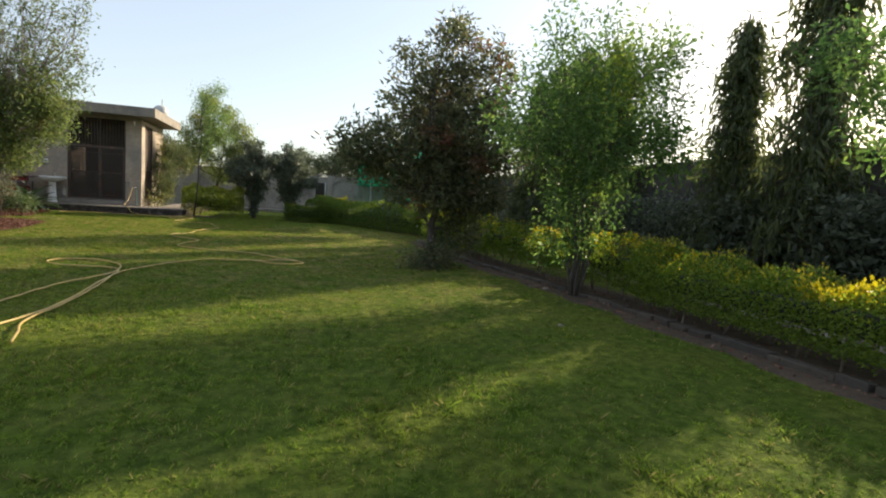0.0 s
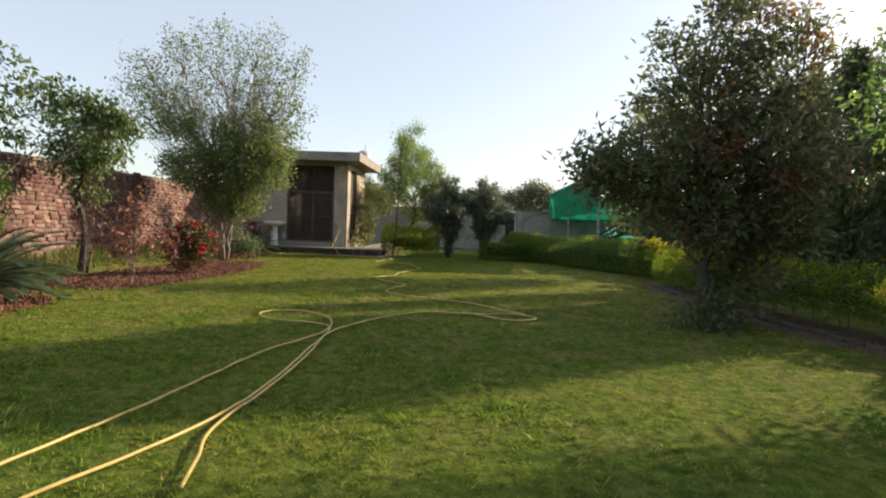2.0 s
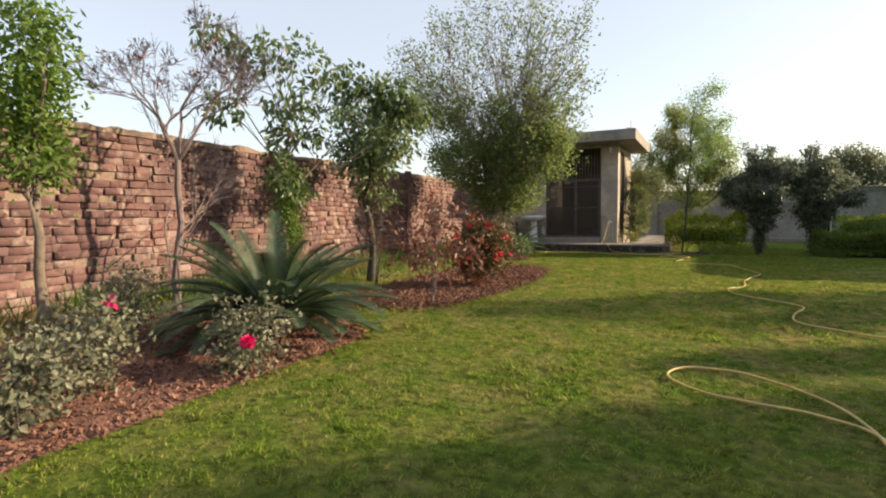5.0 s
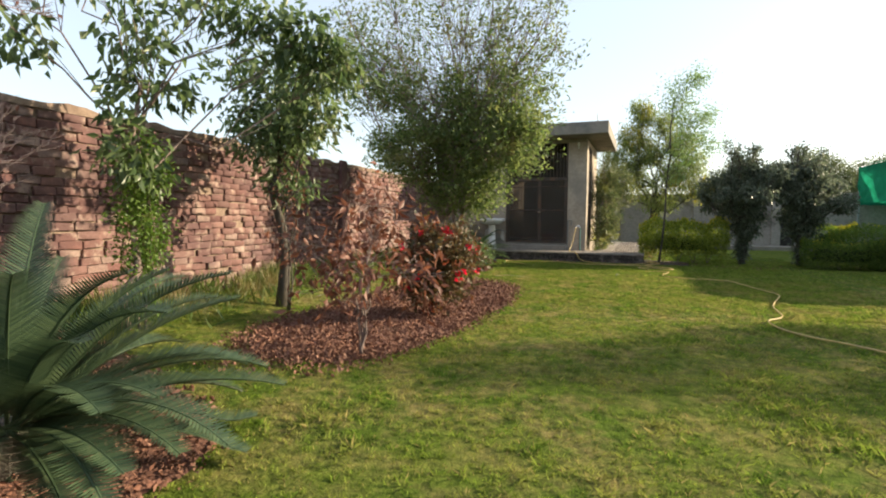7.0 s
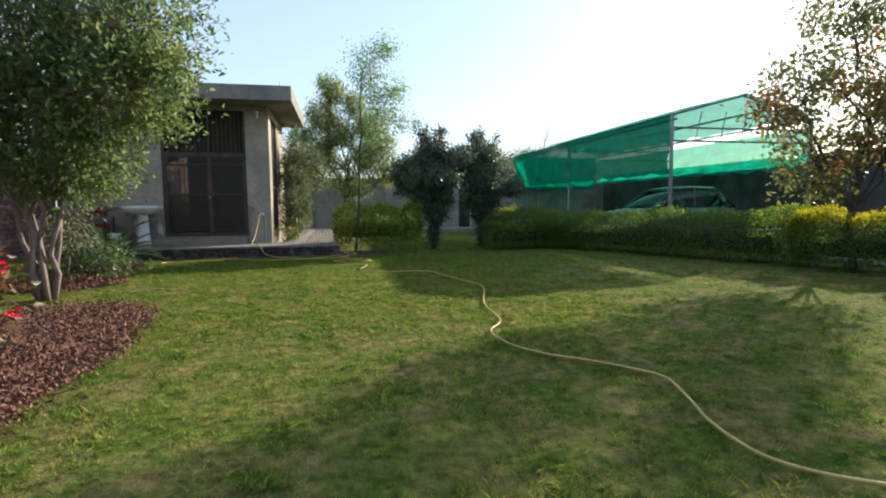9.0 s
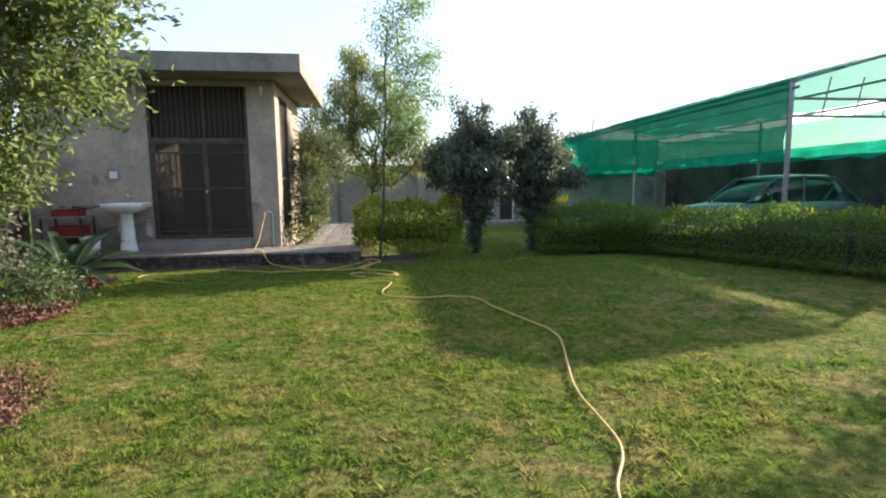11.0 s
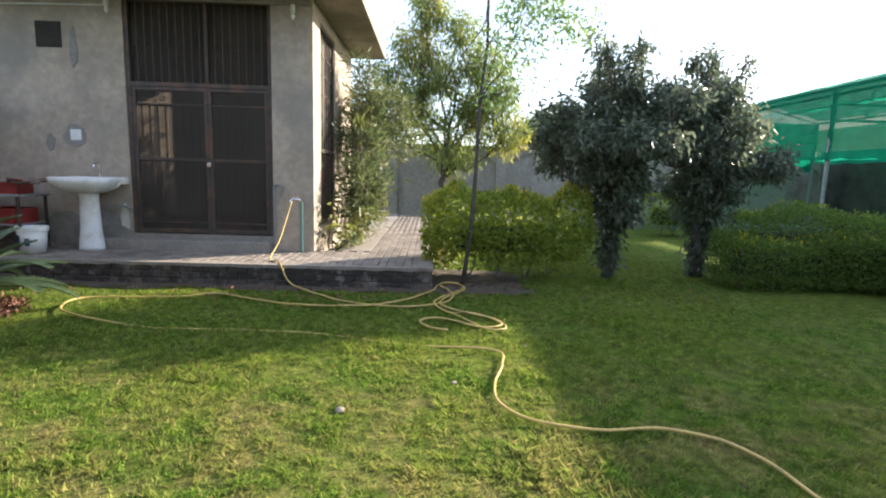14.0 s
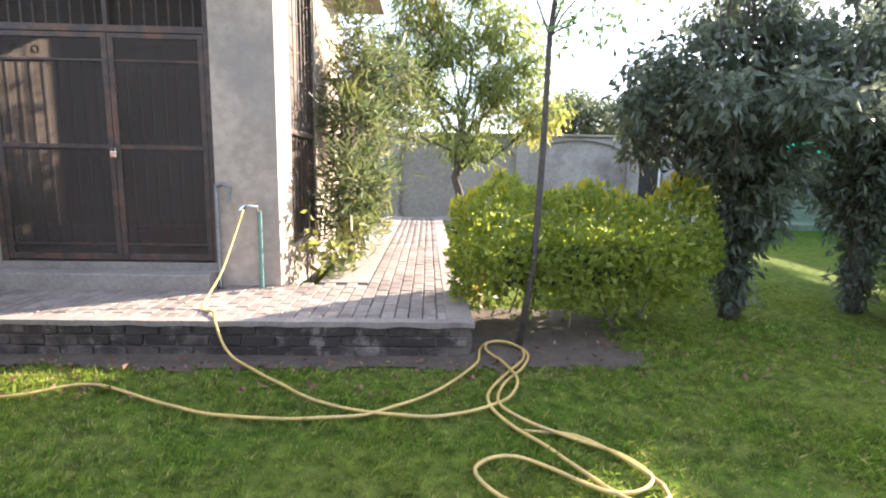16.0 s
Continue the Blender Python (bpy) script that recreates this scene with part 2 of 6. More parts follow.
M["hose"] = solid("yellow_hose", (0.46, 0.31, 0.09), (0.56, 0.40, 0.13), 0.45, scale=7, bstr=0.05, stain=(0.36, 0.27, 0.12), stain_scale=5)
M["pvc"] = solid("pvc_pipe", (0.55, 0.55, 0.53), (0.68, 0.68, 0.66), 0.4, bstr=0.05)
M["green_pipe"] = solid("green_pipe", (0.10, 0.20, 0.17), (0.16, 0.27, 0.23), 0.5, bstr=0.05)
M["bark"] = solid("bark", (0.11, 0.085, 0.065), (0.21, 0.165, 0.13), 0.95, scale=14, fine=80, bstr=0.9, bdist=0.012)
M["pale_bark"] = solid("pale_bark", (0.17, 0.12, 0.105), (0.27, 0.20, 0.175), 0.9, scale=10, fine=70, bstr=0.7, bdist=0.008)
M["twig"] = solid("grey_twig", (0.13, 0.095, 0.09), (0.22, 0.165, 0.155), 0.9, scale=10, fine=70, bstr=0.6, bdist=0.006)
M["dark_bark"] = solid("dark_bark", (0.05, 0.042, 0.035), (0.10, 0.085, 0.07), 0.95, scale=14, fine=80, bstr=0.9, bdist=0.012)
M["net"] = veil("green_net", (0.015, 0.40, 0.25), 0.05, 0.6)
M["net_thin"] = veil("thin_green_net", (0.03, 0.50, 0.33), 0.14, 0.65)
M["car_paint"] = solid("car_paint", (0.11, 0.15, 0.14), (0.15, 0.19, 0.18), 0.25, 0.3, bstr=0.02)
M["glass"] = glass_mat("car_glass")
M["rubber"] = solid("rubber", (0.02, 0.02, 0.02), (0.04, 0.04, 0.04), 0.8)
M["dark_wall"] = solid("weathered_wall", (0.065, 0.057, 0.052), (0.11, 0.095, 0.088), 0.95, scale=1.5, fine=18, stain=(0.03, 0.027, 0.025), stain_scale=0.8)
M["stone"] = solid("pebble", (0.2, 0.17, 0.14), (0.33, 0.28, 0.24), 0.85)
M["straw"] = solid("dry_stalk", (0.42, 0.35, 0.2), (0.55, 0.47, 0.28), 0.8)
M["patch"] = solid("cement_patch", (0.22, 0.205, 0.19), (0.29, 0.27, 0.25), 0.95, scale=4, fine=30, bstr=0.5)
M["damp"] = solid("damp_cement", (0.19, 0.17, 0.15), (0.28, 0.25, 0.22), 0.95, scale=6, fine=40, bstr=0.5, stain=(0.3, 0.27, 0.24), stain_scale=3)
M["lime"] = solid("lime_patch", (0.5, 0.48, 0.45), (0.6, 0.58, 0.54), 0.9, scale=5, fine=30)
M["tank"] = solid("tank_plastic", (0.35, 0.36, 0.36), (0.45, 0.46, 0.46), 0.5, bstr=0.05)
M["l_tree_dark"] = leafy("leaf_tree_dark", (0.065, 0.085, 0.045), (0.165, 0.17, 0.09), 0.54, 0.3, patch=(0.22, 0.09, 0.06), patch_scale=1.1, patch_lo=0.57)
M["l_tree_fresh"] = leafy("leaf_tree_fresh", (0.055, 0.115, 0.035), (0.14, 0.215, 0.07), 0.6, patch=(0.20, 0.25, 0.05), patch_scale=0.9, patch_lo=0.56)
M["l_tree_autumn"] = leafy("leaf_tree_autumn", (0.09, 0.12, 0.045), (0.21, 0.20, 0.075), 0.42, patch=(0.30, 0.13, 0.05), patch_scale=1.3, patch_lo=0.52)
M["l_shrub"] = leafy("leaf_shrub", (0.065, 0.105, 0.035), (0.19, 0.225, 0.085), 0.52, patch=(0.22, 0.19, 0.08), patch_scale=0.9, patch_lo=0.56)
M["l_broad"] = leafy("leaf_broad", (0.045, 0.08, 0.03), (0.15, 0.20, 0.085), 0.42, 0.35, patch=(0.22, 0.22, 0.12), patch_scale=1.6, patch_lo=0.58)
M["l_creeper"] = leafy("leaf_creeper", (0.06, 0.12, 0.02), (0.15, 0.22, 0.05), 0.4)
M["l_copper"] = leafy("leaf_copper", (0.085, 0.032, 0.022), (0.23, 0.10, 0.065), 0.28, 0.5)
M["l_redgreen"] = leafy("leaf_red_bush", (0.05, 0.05, 0.022), (0.13, 0.085, 0.04), 0.3, patch=(0.20, 0.06, 0.035), patch_scale=3.0, patch_lo=0.5)
M["petal"] = leafy("red_petal", (0.55, 0.015, 0.04), (0.72, 0.05, 0.09), 0.3)
M["petal_pink"] = leafy("rose_petal", (0.6, 0.012, 0.11), (0.75, 0.04, 0.2), 0.25)
M["l_rose"] = leafy("leaf_rose", (0.09, 0.105, 0.06), (0.24, 0.235, 0.16), 0.3)
M["l_cycad"] = leafy("leaf_cycad", (0.03, 0.055, 0.03), (0.075, 0.11, 0.055), 0.15, 0.38)
M["l_hedge"] = leafy("leaf_hedge", (0.08, 0.135, 0.022), (0.21, 0.27, 0.05), 0.55, 0.6)
M["l_hedge_dark"] = leafy("leaf_hedge_dark", (0.06, 0.105, 0.022), (0.16, 0.215, 0.05), 0.5, 0.62)
M["l_bush"] = leafy("leaf_bush", (0.12, 0.165, 0.03), (0.31, 0.345, 0.07), 0.5)
M["l_hedge_new"] = leafy("leaf_hedge_new", (0.30, 0.28, 0.035), (0.45, 0.38, 0.05), 0.42)
M["l_clipped"] = leafy("leaf_clipped", (0.055, 0.075, 0.05), (0.14, 0.16, 0.11), 0.38, 0.33)
M["l_oleander"] = leafy("leaf_oleander", (0.045, 0.07, 0.03), (0.15, 0.165, 0.075), 0.35, patch=(0.26, 0.26, 0.07), patch_scale=0.9, patch_lo=0.55)
M["l_far"] = leafy("leaf_far", (0.095, 0.13, 0.04), (0.23, 0.26, 0.09), 0.58, patch=(0.38, 0.32, 0.07), patch_scale=0.7, patch_lo=0.54)
M["l_fine"] = leafy("leaf_fine", (0.10, 0.17, 0.05), (0.22, 0.3, 0.11), 0.45)
M["l_back"] = leafy("leaf_back", (0.07, 0.09, 0.045), (0.15, 0.17, 0.09), 0.35)
M["l_droop"] = leafy("leaf_droop", (0.05, 0.07, 0.03), (0.12, 0.14, 0.055), 0.38)
# near-black green: the shade inside a hedge, given as colour
M["core_shade"] = solid("hedge_core_shade", (0.02, 0.028, 0.01), (0.04, 0.05, 0.02), 0.95, scale=8, bstr=0.8, bdist=0.03)
M["switch"] = solid("switch_plate", (0.75, 0.75, 0.75), (0.8, 0.8, 0.8), 0.3, bstr=0.02)
# near-black for the vent hole's painted shade, and for the dark back door
M["hole_and_door_dark"] = solid("hole_shade_door_black", (0.02, 0.018, 0.016), (0.04, 0.035, 0.03), 0.9)


# ---- building helpers ----
def mesh_np(name, v, f, mat):
    """A mesh from arrays of vertices and of faces with one number of corners."""
    v, f = np.asarray(v, np.float32), np.asarray(f, np.int32)
    me = bpy.data.meshes.new(name)
    k = f.shape[1]
    me.vertices.add(len(v))
    me.vertices.foreach_set("co", v.ravel())
    me.loops.add(f.size)
    me.loops.foreach_set("vertex_index", f.ravel())
    me.polygons.add(len(f))
    me.polygons.foreach_set("loop_start", np.arange(0, f.size, k, dtype=np.int32))
    me.update(calc_edges=True)
    me.validate()
    me.materials.append(mat)
    return me


def thing(name, loc, label, category, group="", kind=""):
    e = new(name)
    e.location = loc
    return tagged(e, label, category, group, kind)


def link(name, me, parent, label="", loc=None):
    ob = new(name, me)
    ob.parent = parent
    if loc is not None:
        ob.location = loc
    return tagged(ob, label)


def part(name, bm, mat, parent, label="", smooth=False):
    me = bpy.data.meshes.new(name)
    bmesh.ops.recalc_face_normals(bm, faces=bm.faces)
    bm.to_mesh(me)
    bm.free()
    me.materials.append(mat)
    if smooth:
        me.polygons.foreach_set("use_smooth", [True] * len(me.polygons))
    return link(name, me, parent, label)


def box(x0, x1, y0, y1, z0, z1, bevel=0.0, bm=None):
    bm = bm or bmesh.new()
    made = bmesh.ops.create_cube(bm, size=1)["verts"]
    for v in made:
        v.co = (x0 + (v.co.x + 0.5) * (x1 - x0), y0 + (v.co.y + 0.5) * (y1 - y0), z0 + (v.co.z + 0.5) * (z1 - z0))
    if bevel:
        edges = {e for v in made for e in v.link_edges}
        bmesh.ops.bevel(bm, geom=list(edges), offset=bevel, segments=2, affect="EDGES", profile=0.5)
    return bm


def rings(profiles, n=20, bm=None, cap=True):
    """A body of stacked ellipses: rows of (x, y, z, rx, ry)."""
    bm = bm or bmesh.new()
    rows = []
    for cx, cy, cz, rx, ry in profiles:
        rows.append([bm.verts.new((cx + rx * math.cos(2 * math.pi * i / n), cy + ry * math.sin(2 * math.pi * i / n), cz)) for i in range(n)])
    for a, b in zip(rows, rows[1:]):
        for i in range(n):
            bm.faces.new((a[i], a[(i + 1) % n], b[(i + 1) % n], b[i]))
    if cap:
        bm.faces.new(rows[0][::-1])
        bm.faces.new(rows[-1])
    return bm


def smooth_line(pts, step=0.12):
    """Catmull-Rom through the points."""
    p = [Vector(q) for q in pts]
    p = [p[0] * 2 - p[1]] + p + [p[-1] * 2 - p[-2]]
    out = []
    for i in range(1, len(p) - 2):
        a, b, c, d = p[i - 1], p[i], p[i + 1], p[i + 2]
        k = max(2, int((c - b).length / step))
        for j in range(k):
            t = j / k
            out.append(0.5 * ((2 * b) + (c - a) * t + (2 * a - 5 * b + 4 * c - d) * t * t + (3 * b - 3 * c + d - a) * t ** 3))
    out.append(p[-2])
    return out


def tube(pts, r0, r1=None, n=6, bm=None):
    """A tapered tube along the points."""
    bm = bm or bmesh.new()
    r1 = r0 if r1 is None else r1
    pts = [Vector(q) for q in pts]
    rows = []
    side = Vector((1, 0, 0))
    for i, q in enumerate(pts):
        d = (pts[min(i + 1, len(pts) - 1)] - pts[max(i - 1, 0)]).normalized()
        side = side - d * side.dot(d)
        if side.length < 1e-3:
            side = d.orthogonal()
        side.normalize()
        up = d.cross(side)
        r = r0 + (r1 - r0) * i / max(1, len(pts) - 1)
        rows.append([bm.verts.new(q + (side * math.cos(2 * math.pi * k / n) + up * math.sin(2 * math.pi * k / n)) * r) for k in range(n)])
    for a, b in zip(rows, rows[1:]):
        for k in range(n):
            bm.faces.new((a[k], a[(k + 1) % n], b[(k + 1) % n], b[k]))
    bm.faces.new(rows[0][::-1])
    bm.faces.new(rows[-1])
    return bm


def unit(a):
    return a / np.maximum(np.linalg.norm(a, axis=1, keepdims=True), 1e-6)


def leaves(rng, centres, length, width, droop=0.0, outward=None, fold=0.25, jitter=0.35):
    """Folded leaf blades, two triangles each, at the centres."""
    n = len(centres)
    d = rng.normal(size=(n, 3))
    d[:, 2] -= droop
    if outward is not None:
        d += outward
    d = unit(d)
    s = unit(np.cross(d, rng.normal(size=(n, 3))))
    nn = np.cross(s, d)
    L = (length * (1 + jitter * rng.uniform(-1, 1, n)))[:, None]
    W = (width * (1 + jitter * rng.uniform(-1, 1, n)))[:, None] * 0.5
    mid = centres + d * L * 0.45 + nn * W * fold * 2
    v = np.stack([centres, mid + s * W, centres + d * L, mid - s * W], 1)
    v[:, 2] -= nn * W * fold
    i = np.arange(n)[:, None] * 4
    f = np.concatenate([i + [0, 1, 2], i + [0, 2, 3]], 1).reshape(-1, 3)
    return v.reshape(-1, 3), f


def wobble(rng, a, b, k=5, amount=0.08):
    a, b = np.array(a, float), np.array(b, float)
    L = np.linalg.norm(b - a)
    return [a + (b - a) * i / k + (rng.normal(size=3) * amount * L * math.sin(math.pi * i / k) if 0 < i < k else 0) for i in range(k + 1)]


def tree(name, loc, label, category, blobs, leaf, trunk, bark, seed, stems=1, twig_leaves=14, droop=0.3, group="", spread=0.22, limb_r=0.35, kind="", sway=0.03, more=1.0, airy=99.0):
    """airy: the height above which twigs show and leaves thin out. blobs: (x, y, z, rx, ry, rz, twigs); leaf: (length, width, material); trunk: (height, radius, lean x, lean y)."""
    rng = np.random.default_rng(seed)
    e = thing(name, loc, label, category, group, kind)
    h, r, lx, ly = trunk
    tops = []
    for k in range(stems):
        a = 2 * math.pi * k / stems + rng.uniform(0, 1)
        off = np.array([math.cos(a), math.sin(a), 0]) * (r * 1.6 if stems > 1 else 0)
        top = np.array([lx, ly, h]) + off * 3.5 * (1 if stems > 1 else 0)
        line = wobble(rng, off - np.array([0, 0, 0.05]), top, 6, sway)
        bm = tube(line, r * (1.25 if stems == 1 else 0.8), r * 0.55, 8)
        part("trunk", bm, bark, e, smooth=True)
        tops.append(line)
    limbs, cs, outs = bmesh.new(), [], []
    for bx, by, bz, rx, ry, rz, twigs in blobs:
        c = np.array([bx, by, bz])
        line = tops[rng.integers(len(tops))]
        start = line[3 + rng.integers(len(line) - 3)]
        if start[2] > bz:
            start = line[3]
        limb = wobble(rng, start, c, 5, 0.07)
        tube(limb, r * limb_r, r * 0.14, 6, limbs)
        for _ in range(int(twigs * more)):
            u = rng.normal(size=3)
            u /= np.linalg.norm(u)
            rad = rng.uniform(0.25, 1.0) ** 0.5 * rng.uniform(0.82, 1.12)
            tip = c + u * np.array([rx, ry, rz]) * rad
            src = limb[2 + rng.integers(4)]
            thin = tip[2] > airy
            if rng.random() < (0.95 if thin else 0.6 / more):
                tube(wobble(rng, src, tip, 3, 0.06), min(0.008, r * 0.1 + 0.002), 0.0025, 3, limbs)
            k = max(3, int(twig_leaves * rng.uniform(0.5, 1.5) * (0.45 if thin else 1.0)))
            back = (src - tip)
            along = rng.uniform(0, 0.32, (k, 1))
            cs.append(tip + back * along + rng.normal(size=(k, 3)) * spread * 0.5)
            outs.append(np.tile(u * 0.9, (k, 1)))
    part("branching", limbs, bark, e)
    v, f = leaves(rng, np.concatenate(cs), leaf[0], leaf[1], droop, np.concatenate(outs))
    link("crown", mesh_np("crown", v, f, leaf[2]), e)
    return e


# ---- ground and lawn ----
def brick_x(y):
    """The brick boundary wall's face."""
    return -10.9 - 0.056 * (y - 9.5)


def rise(x, y):
    d = x - brick_x(y)
    s = max(0.0, min(1.0, (1.7 - d) / 1.7)) if -0.5 < d < 1.7 and y < 23.5 else 0.0
    return 0.16 * s * s * (3 - 2 * s)


def ground_z(x, y):
    return rise(x, y) + 0.014 * noise.noise((x * 0.9, y * 0.9, 0)) + 0.008 * noise.noise((x * 4, y * 4, 3))


xs = np.concatenate([[-600, -150, -60, -25, -16], np.arange(-13, 10.01, 0.22), [14, 25, 60, 150, 600]])
ys = np.concatenate([[-600, -150, -50, -20, -8], np.arange(-4, 34.01, 0.22), [40, 60, 150, 600]])
gv = [(x, y, ground_z(x, y) if -12.9 < x < 9.9 and -3.9 < y < 33.9 else 0.0) for y in ys for x in xs]
nx = len(xs)
gf = [(j * nx + i, j * nx + i + 1, (j + 1) * nx + i + 1, (j + 1) * nx + i) for j in range(len(ys) - 1) for i in range(nx - 1)]
ground_mesh = mesh_np("ground", gv, gf, M["lawn"])
ground_mesh.polygons.foreach_set("use_smooth", [True] * len(ground_mesh.polygons))
tagged(new("ground", ground_mesh), "green garden lawn with dry patches", "lawn", kind="structure")


def bed_one(x, y):
    """The long soil bed along the wall: positive inside."""
    edge = -7.05 + 0.12 * noise.noise((0, y * 1.3, 5)) + 0.06 * noise.noise((x * 5, y * 5, 5)) - 2.4 * max(0.0, (y - 8.9) / 1.5) ** 2
    return min(edge - x, x - brick_x(y) + 0.3, 10.6 - y) if y > -3 else -1


def bed_two(x, y):
    a = math.atan2(y - 13.9, x + 8.1)
    k = 1 + 0.07 * noise.noise((math.cos(a) * 1.5, math.sin(a) * 1.5, 2)) + 0.05 * noise.noise((x * 4, y * 4, 2))
    return k - (abs((x + 8.0) / 1.1) ** 3 + abs((y - 13.7) / 2.95) ** 3) ** (1 / 3)


def bed_ring(cx, cy, r):
    return lambda x, y: r * (1 + 0.15 * noise.noise((x * 2, y * 2, cx))) - math.hypot(x - cx, y - cy)


beds = [("long", bed_one, -11.0, -6.4, -3, 10.8), ("island", bed_two, -9.6, -6.6, 10.3, 17.6),
        ("sapling", bed_ring(-9.25, 19.0, 0.75), -10.2, -8.3, 18.0, 20.0), ("cycad", bed_ring(-9.5, 21.05, 0.55), -10.3, -8.7, 20.2, 21.9)]
for tag, inside, x0, x1, y0, y1 in beds:
    step, verts, index, quads = 0.07, [], {}, []
    gx, gy = int((x1 - x0) / step), int((y1 - y0) / step)
    for j in range(gy):
        for i in range(gx):
            x, y = x0 + i * step, y0 + j * step
            if inside(x, y) <= 0:
                continue
            q = []
            for a, b in ((i, j), (i + 1, j), (i + 1, j + 1), (i, j + 1)):
                if (a, b) not in index:
                    px, py = x0 + a * step, y0 + b * step
                    k = max(0.0, min(1.0, inside(px, py) * 5))
                    index[a, b] = len(verts)
                    verts.append((px, py, ground_z(px, py) - 0.012 + 0.05 * k + 0.022 * k * noise.noise((px * 7, py * 7, 1))))
                q.append(index[a, b])
            quads.append(q)
    tagged(new("mulch_bed", mesh_np("mulch_bed", verts, quads, M["mulch"])), "red-brown soil bed covered in dry leaf mulch", "flower bed", kind="structure")


sv, sq, si = [], [], {}
for j in range(36):
    for i in range(190):
        x, y = -11.6 + i * 0.05, 22.22 + j * 0.05
        edge = 22.4 + max(0.0, x + 4.6) ** 2 * 0.16 + 0.14 * noise.noise((x * 2.2, 0, 3)) + 0.12 * noise.noise((x * 9, y * 9, 3))
        if y < edge or x > -3.7 + 0.4 * noise.noise((0, y * 4, 8)) or (x < -5.1 and y > 22.72):
            continue
        q = []
        for a, b in ((i, j), (i + 1, j), (i + 1, j + 1), (i, j + 1)):
            if (a, b) not in si:
                si[a, b] = len(sv)
                px, py = -11.6 + a * 0.05, 22.22 + b * 0.05
                sv.append((px, py, ground_z(px, py) + 0.012 + 0.008 * noise.noise((px * 9, py * 9, 2))))
            q.append(si[a, b])
        sq.append(q)
tagged(new("soil_strip", mesh_np("soil_strip", sv, sq, M["soil"])), "bare trodden earth along the platform", "soil", kind="structure")


def kerb_x(y):
    return float(np.interp(y, [-4, 2, 4.3, 6.2, 8, 9.6, 11.5, 15.5], [3.85, 3.82, 3.72, 3.6, 3.46, 3.2, 3.0, 3.1]))


kv, kq = [], []
for j in range(261):
    y = -4 + j * 0.075
    x0 = kerb_x(y) - 0.4 + 0.16 * noise.noise((0, y * 1.6, 6)) + 0.06 * noise.noise((0, y * 7, 6))
    for i in range(14):
        x = x0 + (kerb_x(y) + 0.95 - x0) * i / 13
        kv.append((x, y, ground_z(x, y) + (-0.004 if i in (0, 13) else 0.016) + 0.014 * noise.noise((x * 6, y * 6, 4))))
for j in range(260):
    for i in range(13):
        kq.append((j * 14 + i, j * 14 + i + 1, (j + 1) * 14 + i + 1, (j + 1) * 14 + i))
tagged(new("hedge_soil", mesh_np("hedge_soil", kv, kq, M["kerb_soil"])), "bare brown soil along the hedge kerb", "soil", kind="structure")


def in_bed(x, y):
    return max(b[1](x, y) for b in beds)


rng = np.random.default_rng(3)
cv = []
while len(cv) < 60000:
    tag, inside, x0, x1, y0, y1 = beds[(1, 1, 1, 0, 0, 2, 3)[rng.integers(7)]]
    x, y = rng.uniform(x0, x1), rng.uniform(max(y0, 4), y1)
    if inside(x, y) > -0.16 * rng.random() ** 3:
        cv.append((x, y, ground_z(x, y) + 0.03 + rng.uniform(0, 0.025)))
for _ in range(900):
    y = rng.uniform(0, 15)
    cv.append((kerb_x(y) + rng.uniform(-0.5, 0.5), y, 0.035))
for _ in range(500):
    x = rng.uniform(-11, -1.5)
    cv.append((x, rng.uniform(21.9, 22.6) if x < -4.8 else rng.uniform(22.2, 23.2), 0.03))
v, f = leaves(rng, np.array(cv), 0.038, 0.024, 0.0, np.zeros((len(cv), 3)), 0.3, 0.5)
v[:, 2] = np.maximum(v[:, 2], 0.01)
tagged(new("leaf_litter", mesh_np("leaf_litter", v, f, M["chip"])), "dry curled brown leaf litter on the beds", "leaf litter", kind="stuff")


def on_lawn(x, y):
    if 24.0 > y > 22.44 + max(0.0, x + 4.6) ** 2 * 0.16 + 0.14 * noise.noise((x * 2.2, 0, 3)) and x < -3.8:
        return False
    if -4 < y < 15.5 and x > np.interp(y, [-4, 2, 4.3, 6.2, 8, 9.6, 11.5, 15.5], [3.85, 3.82, 3.72, 3.6, 3.46, 3.2, 3.0, 3.1]) - 0.42 + 0.2 * noise.noise((x * 2, y * 2, 6)):
        return rng.random() < 0.06
    if x > 3.45 or (x > 2.6 and y > 15.5) or (x > -0.9 and y > 22.4):
        return False
    return x > brick_x(y) + 0.15 and in_bed(x, y) < 0.0


rng = np.random.default_rng(4)
TRACK_Y, TRACK_X = [0, 4, 6, 8, 16, 19, 23], [-0.4, -2.2, -4.3, -4.8, -5.0, -5.4, -5.4]


def sown(x0, x1, y0, y1, n, bare):
    """Points strewn over the lawn, thinner away from the trodden line and on bare patches."""
    px, py = rng.uniform(x0, x1, n), rng.uniform(y0, y1, n)
    far = np.minimum(1.0, 1.25 / (0.35 + (np.abs(px - np.interp(py, TRACK_Y, TRACK_X)) / 2.6) ** 2))
    pick = rng.random(n) < far
    return [(a, b) for a, b in zip(px[pick], py[pick]) if on_lawn(a, b) and noise.noise((a * 1.6, b * 1.6, 9)) + 0.35 * noise.noise((a * 7, b * 7, 9)) > rng.uniform(-1.0, bare)]


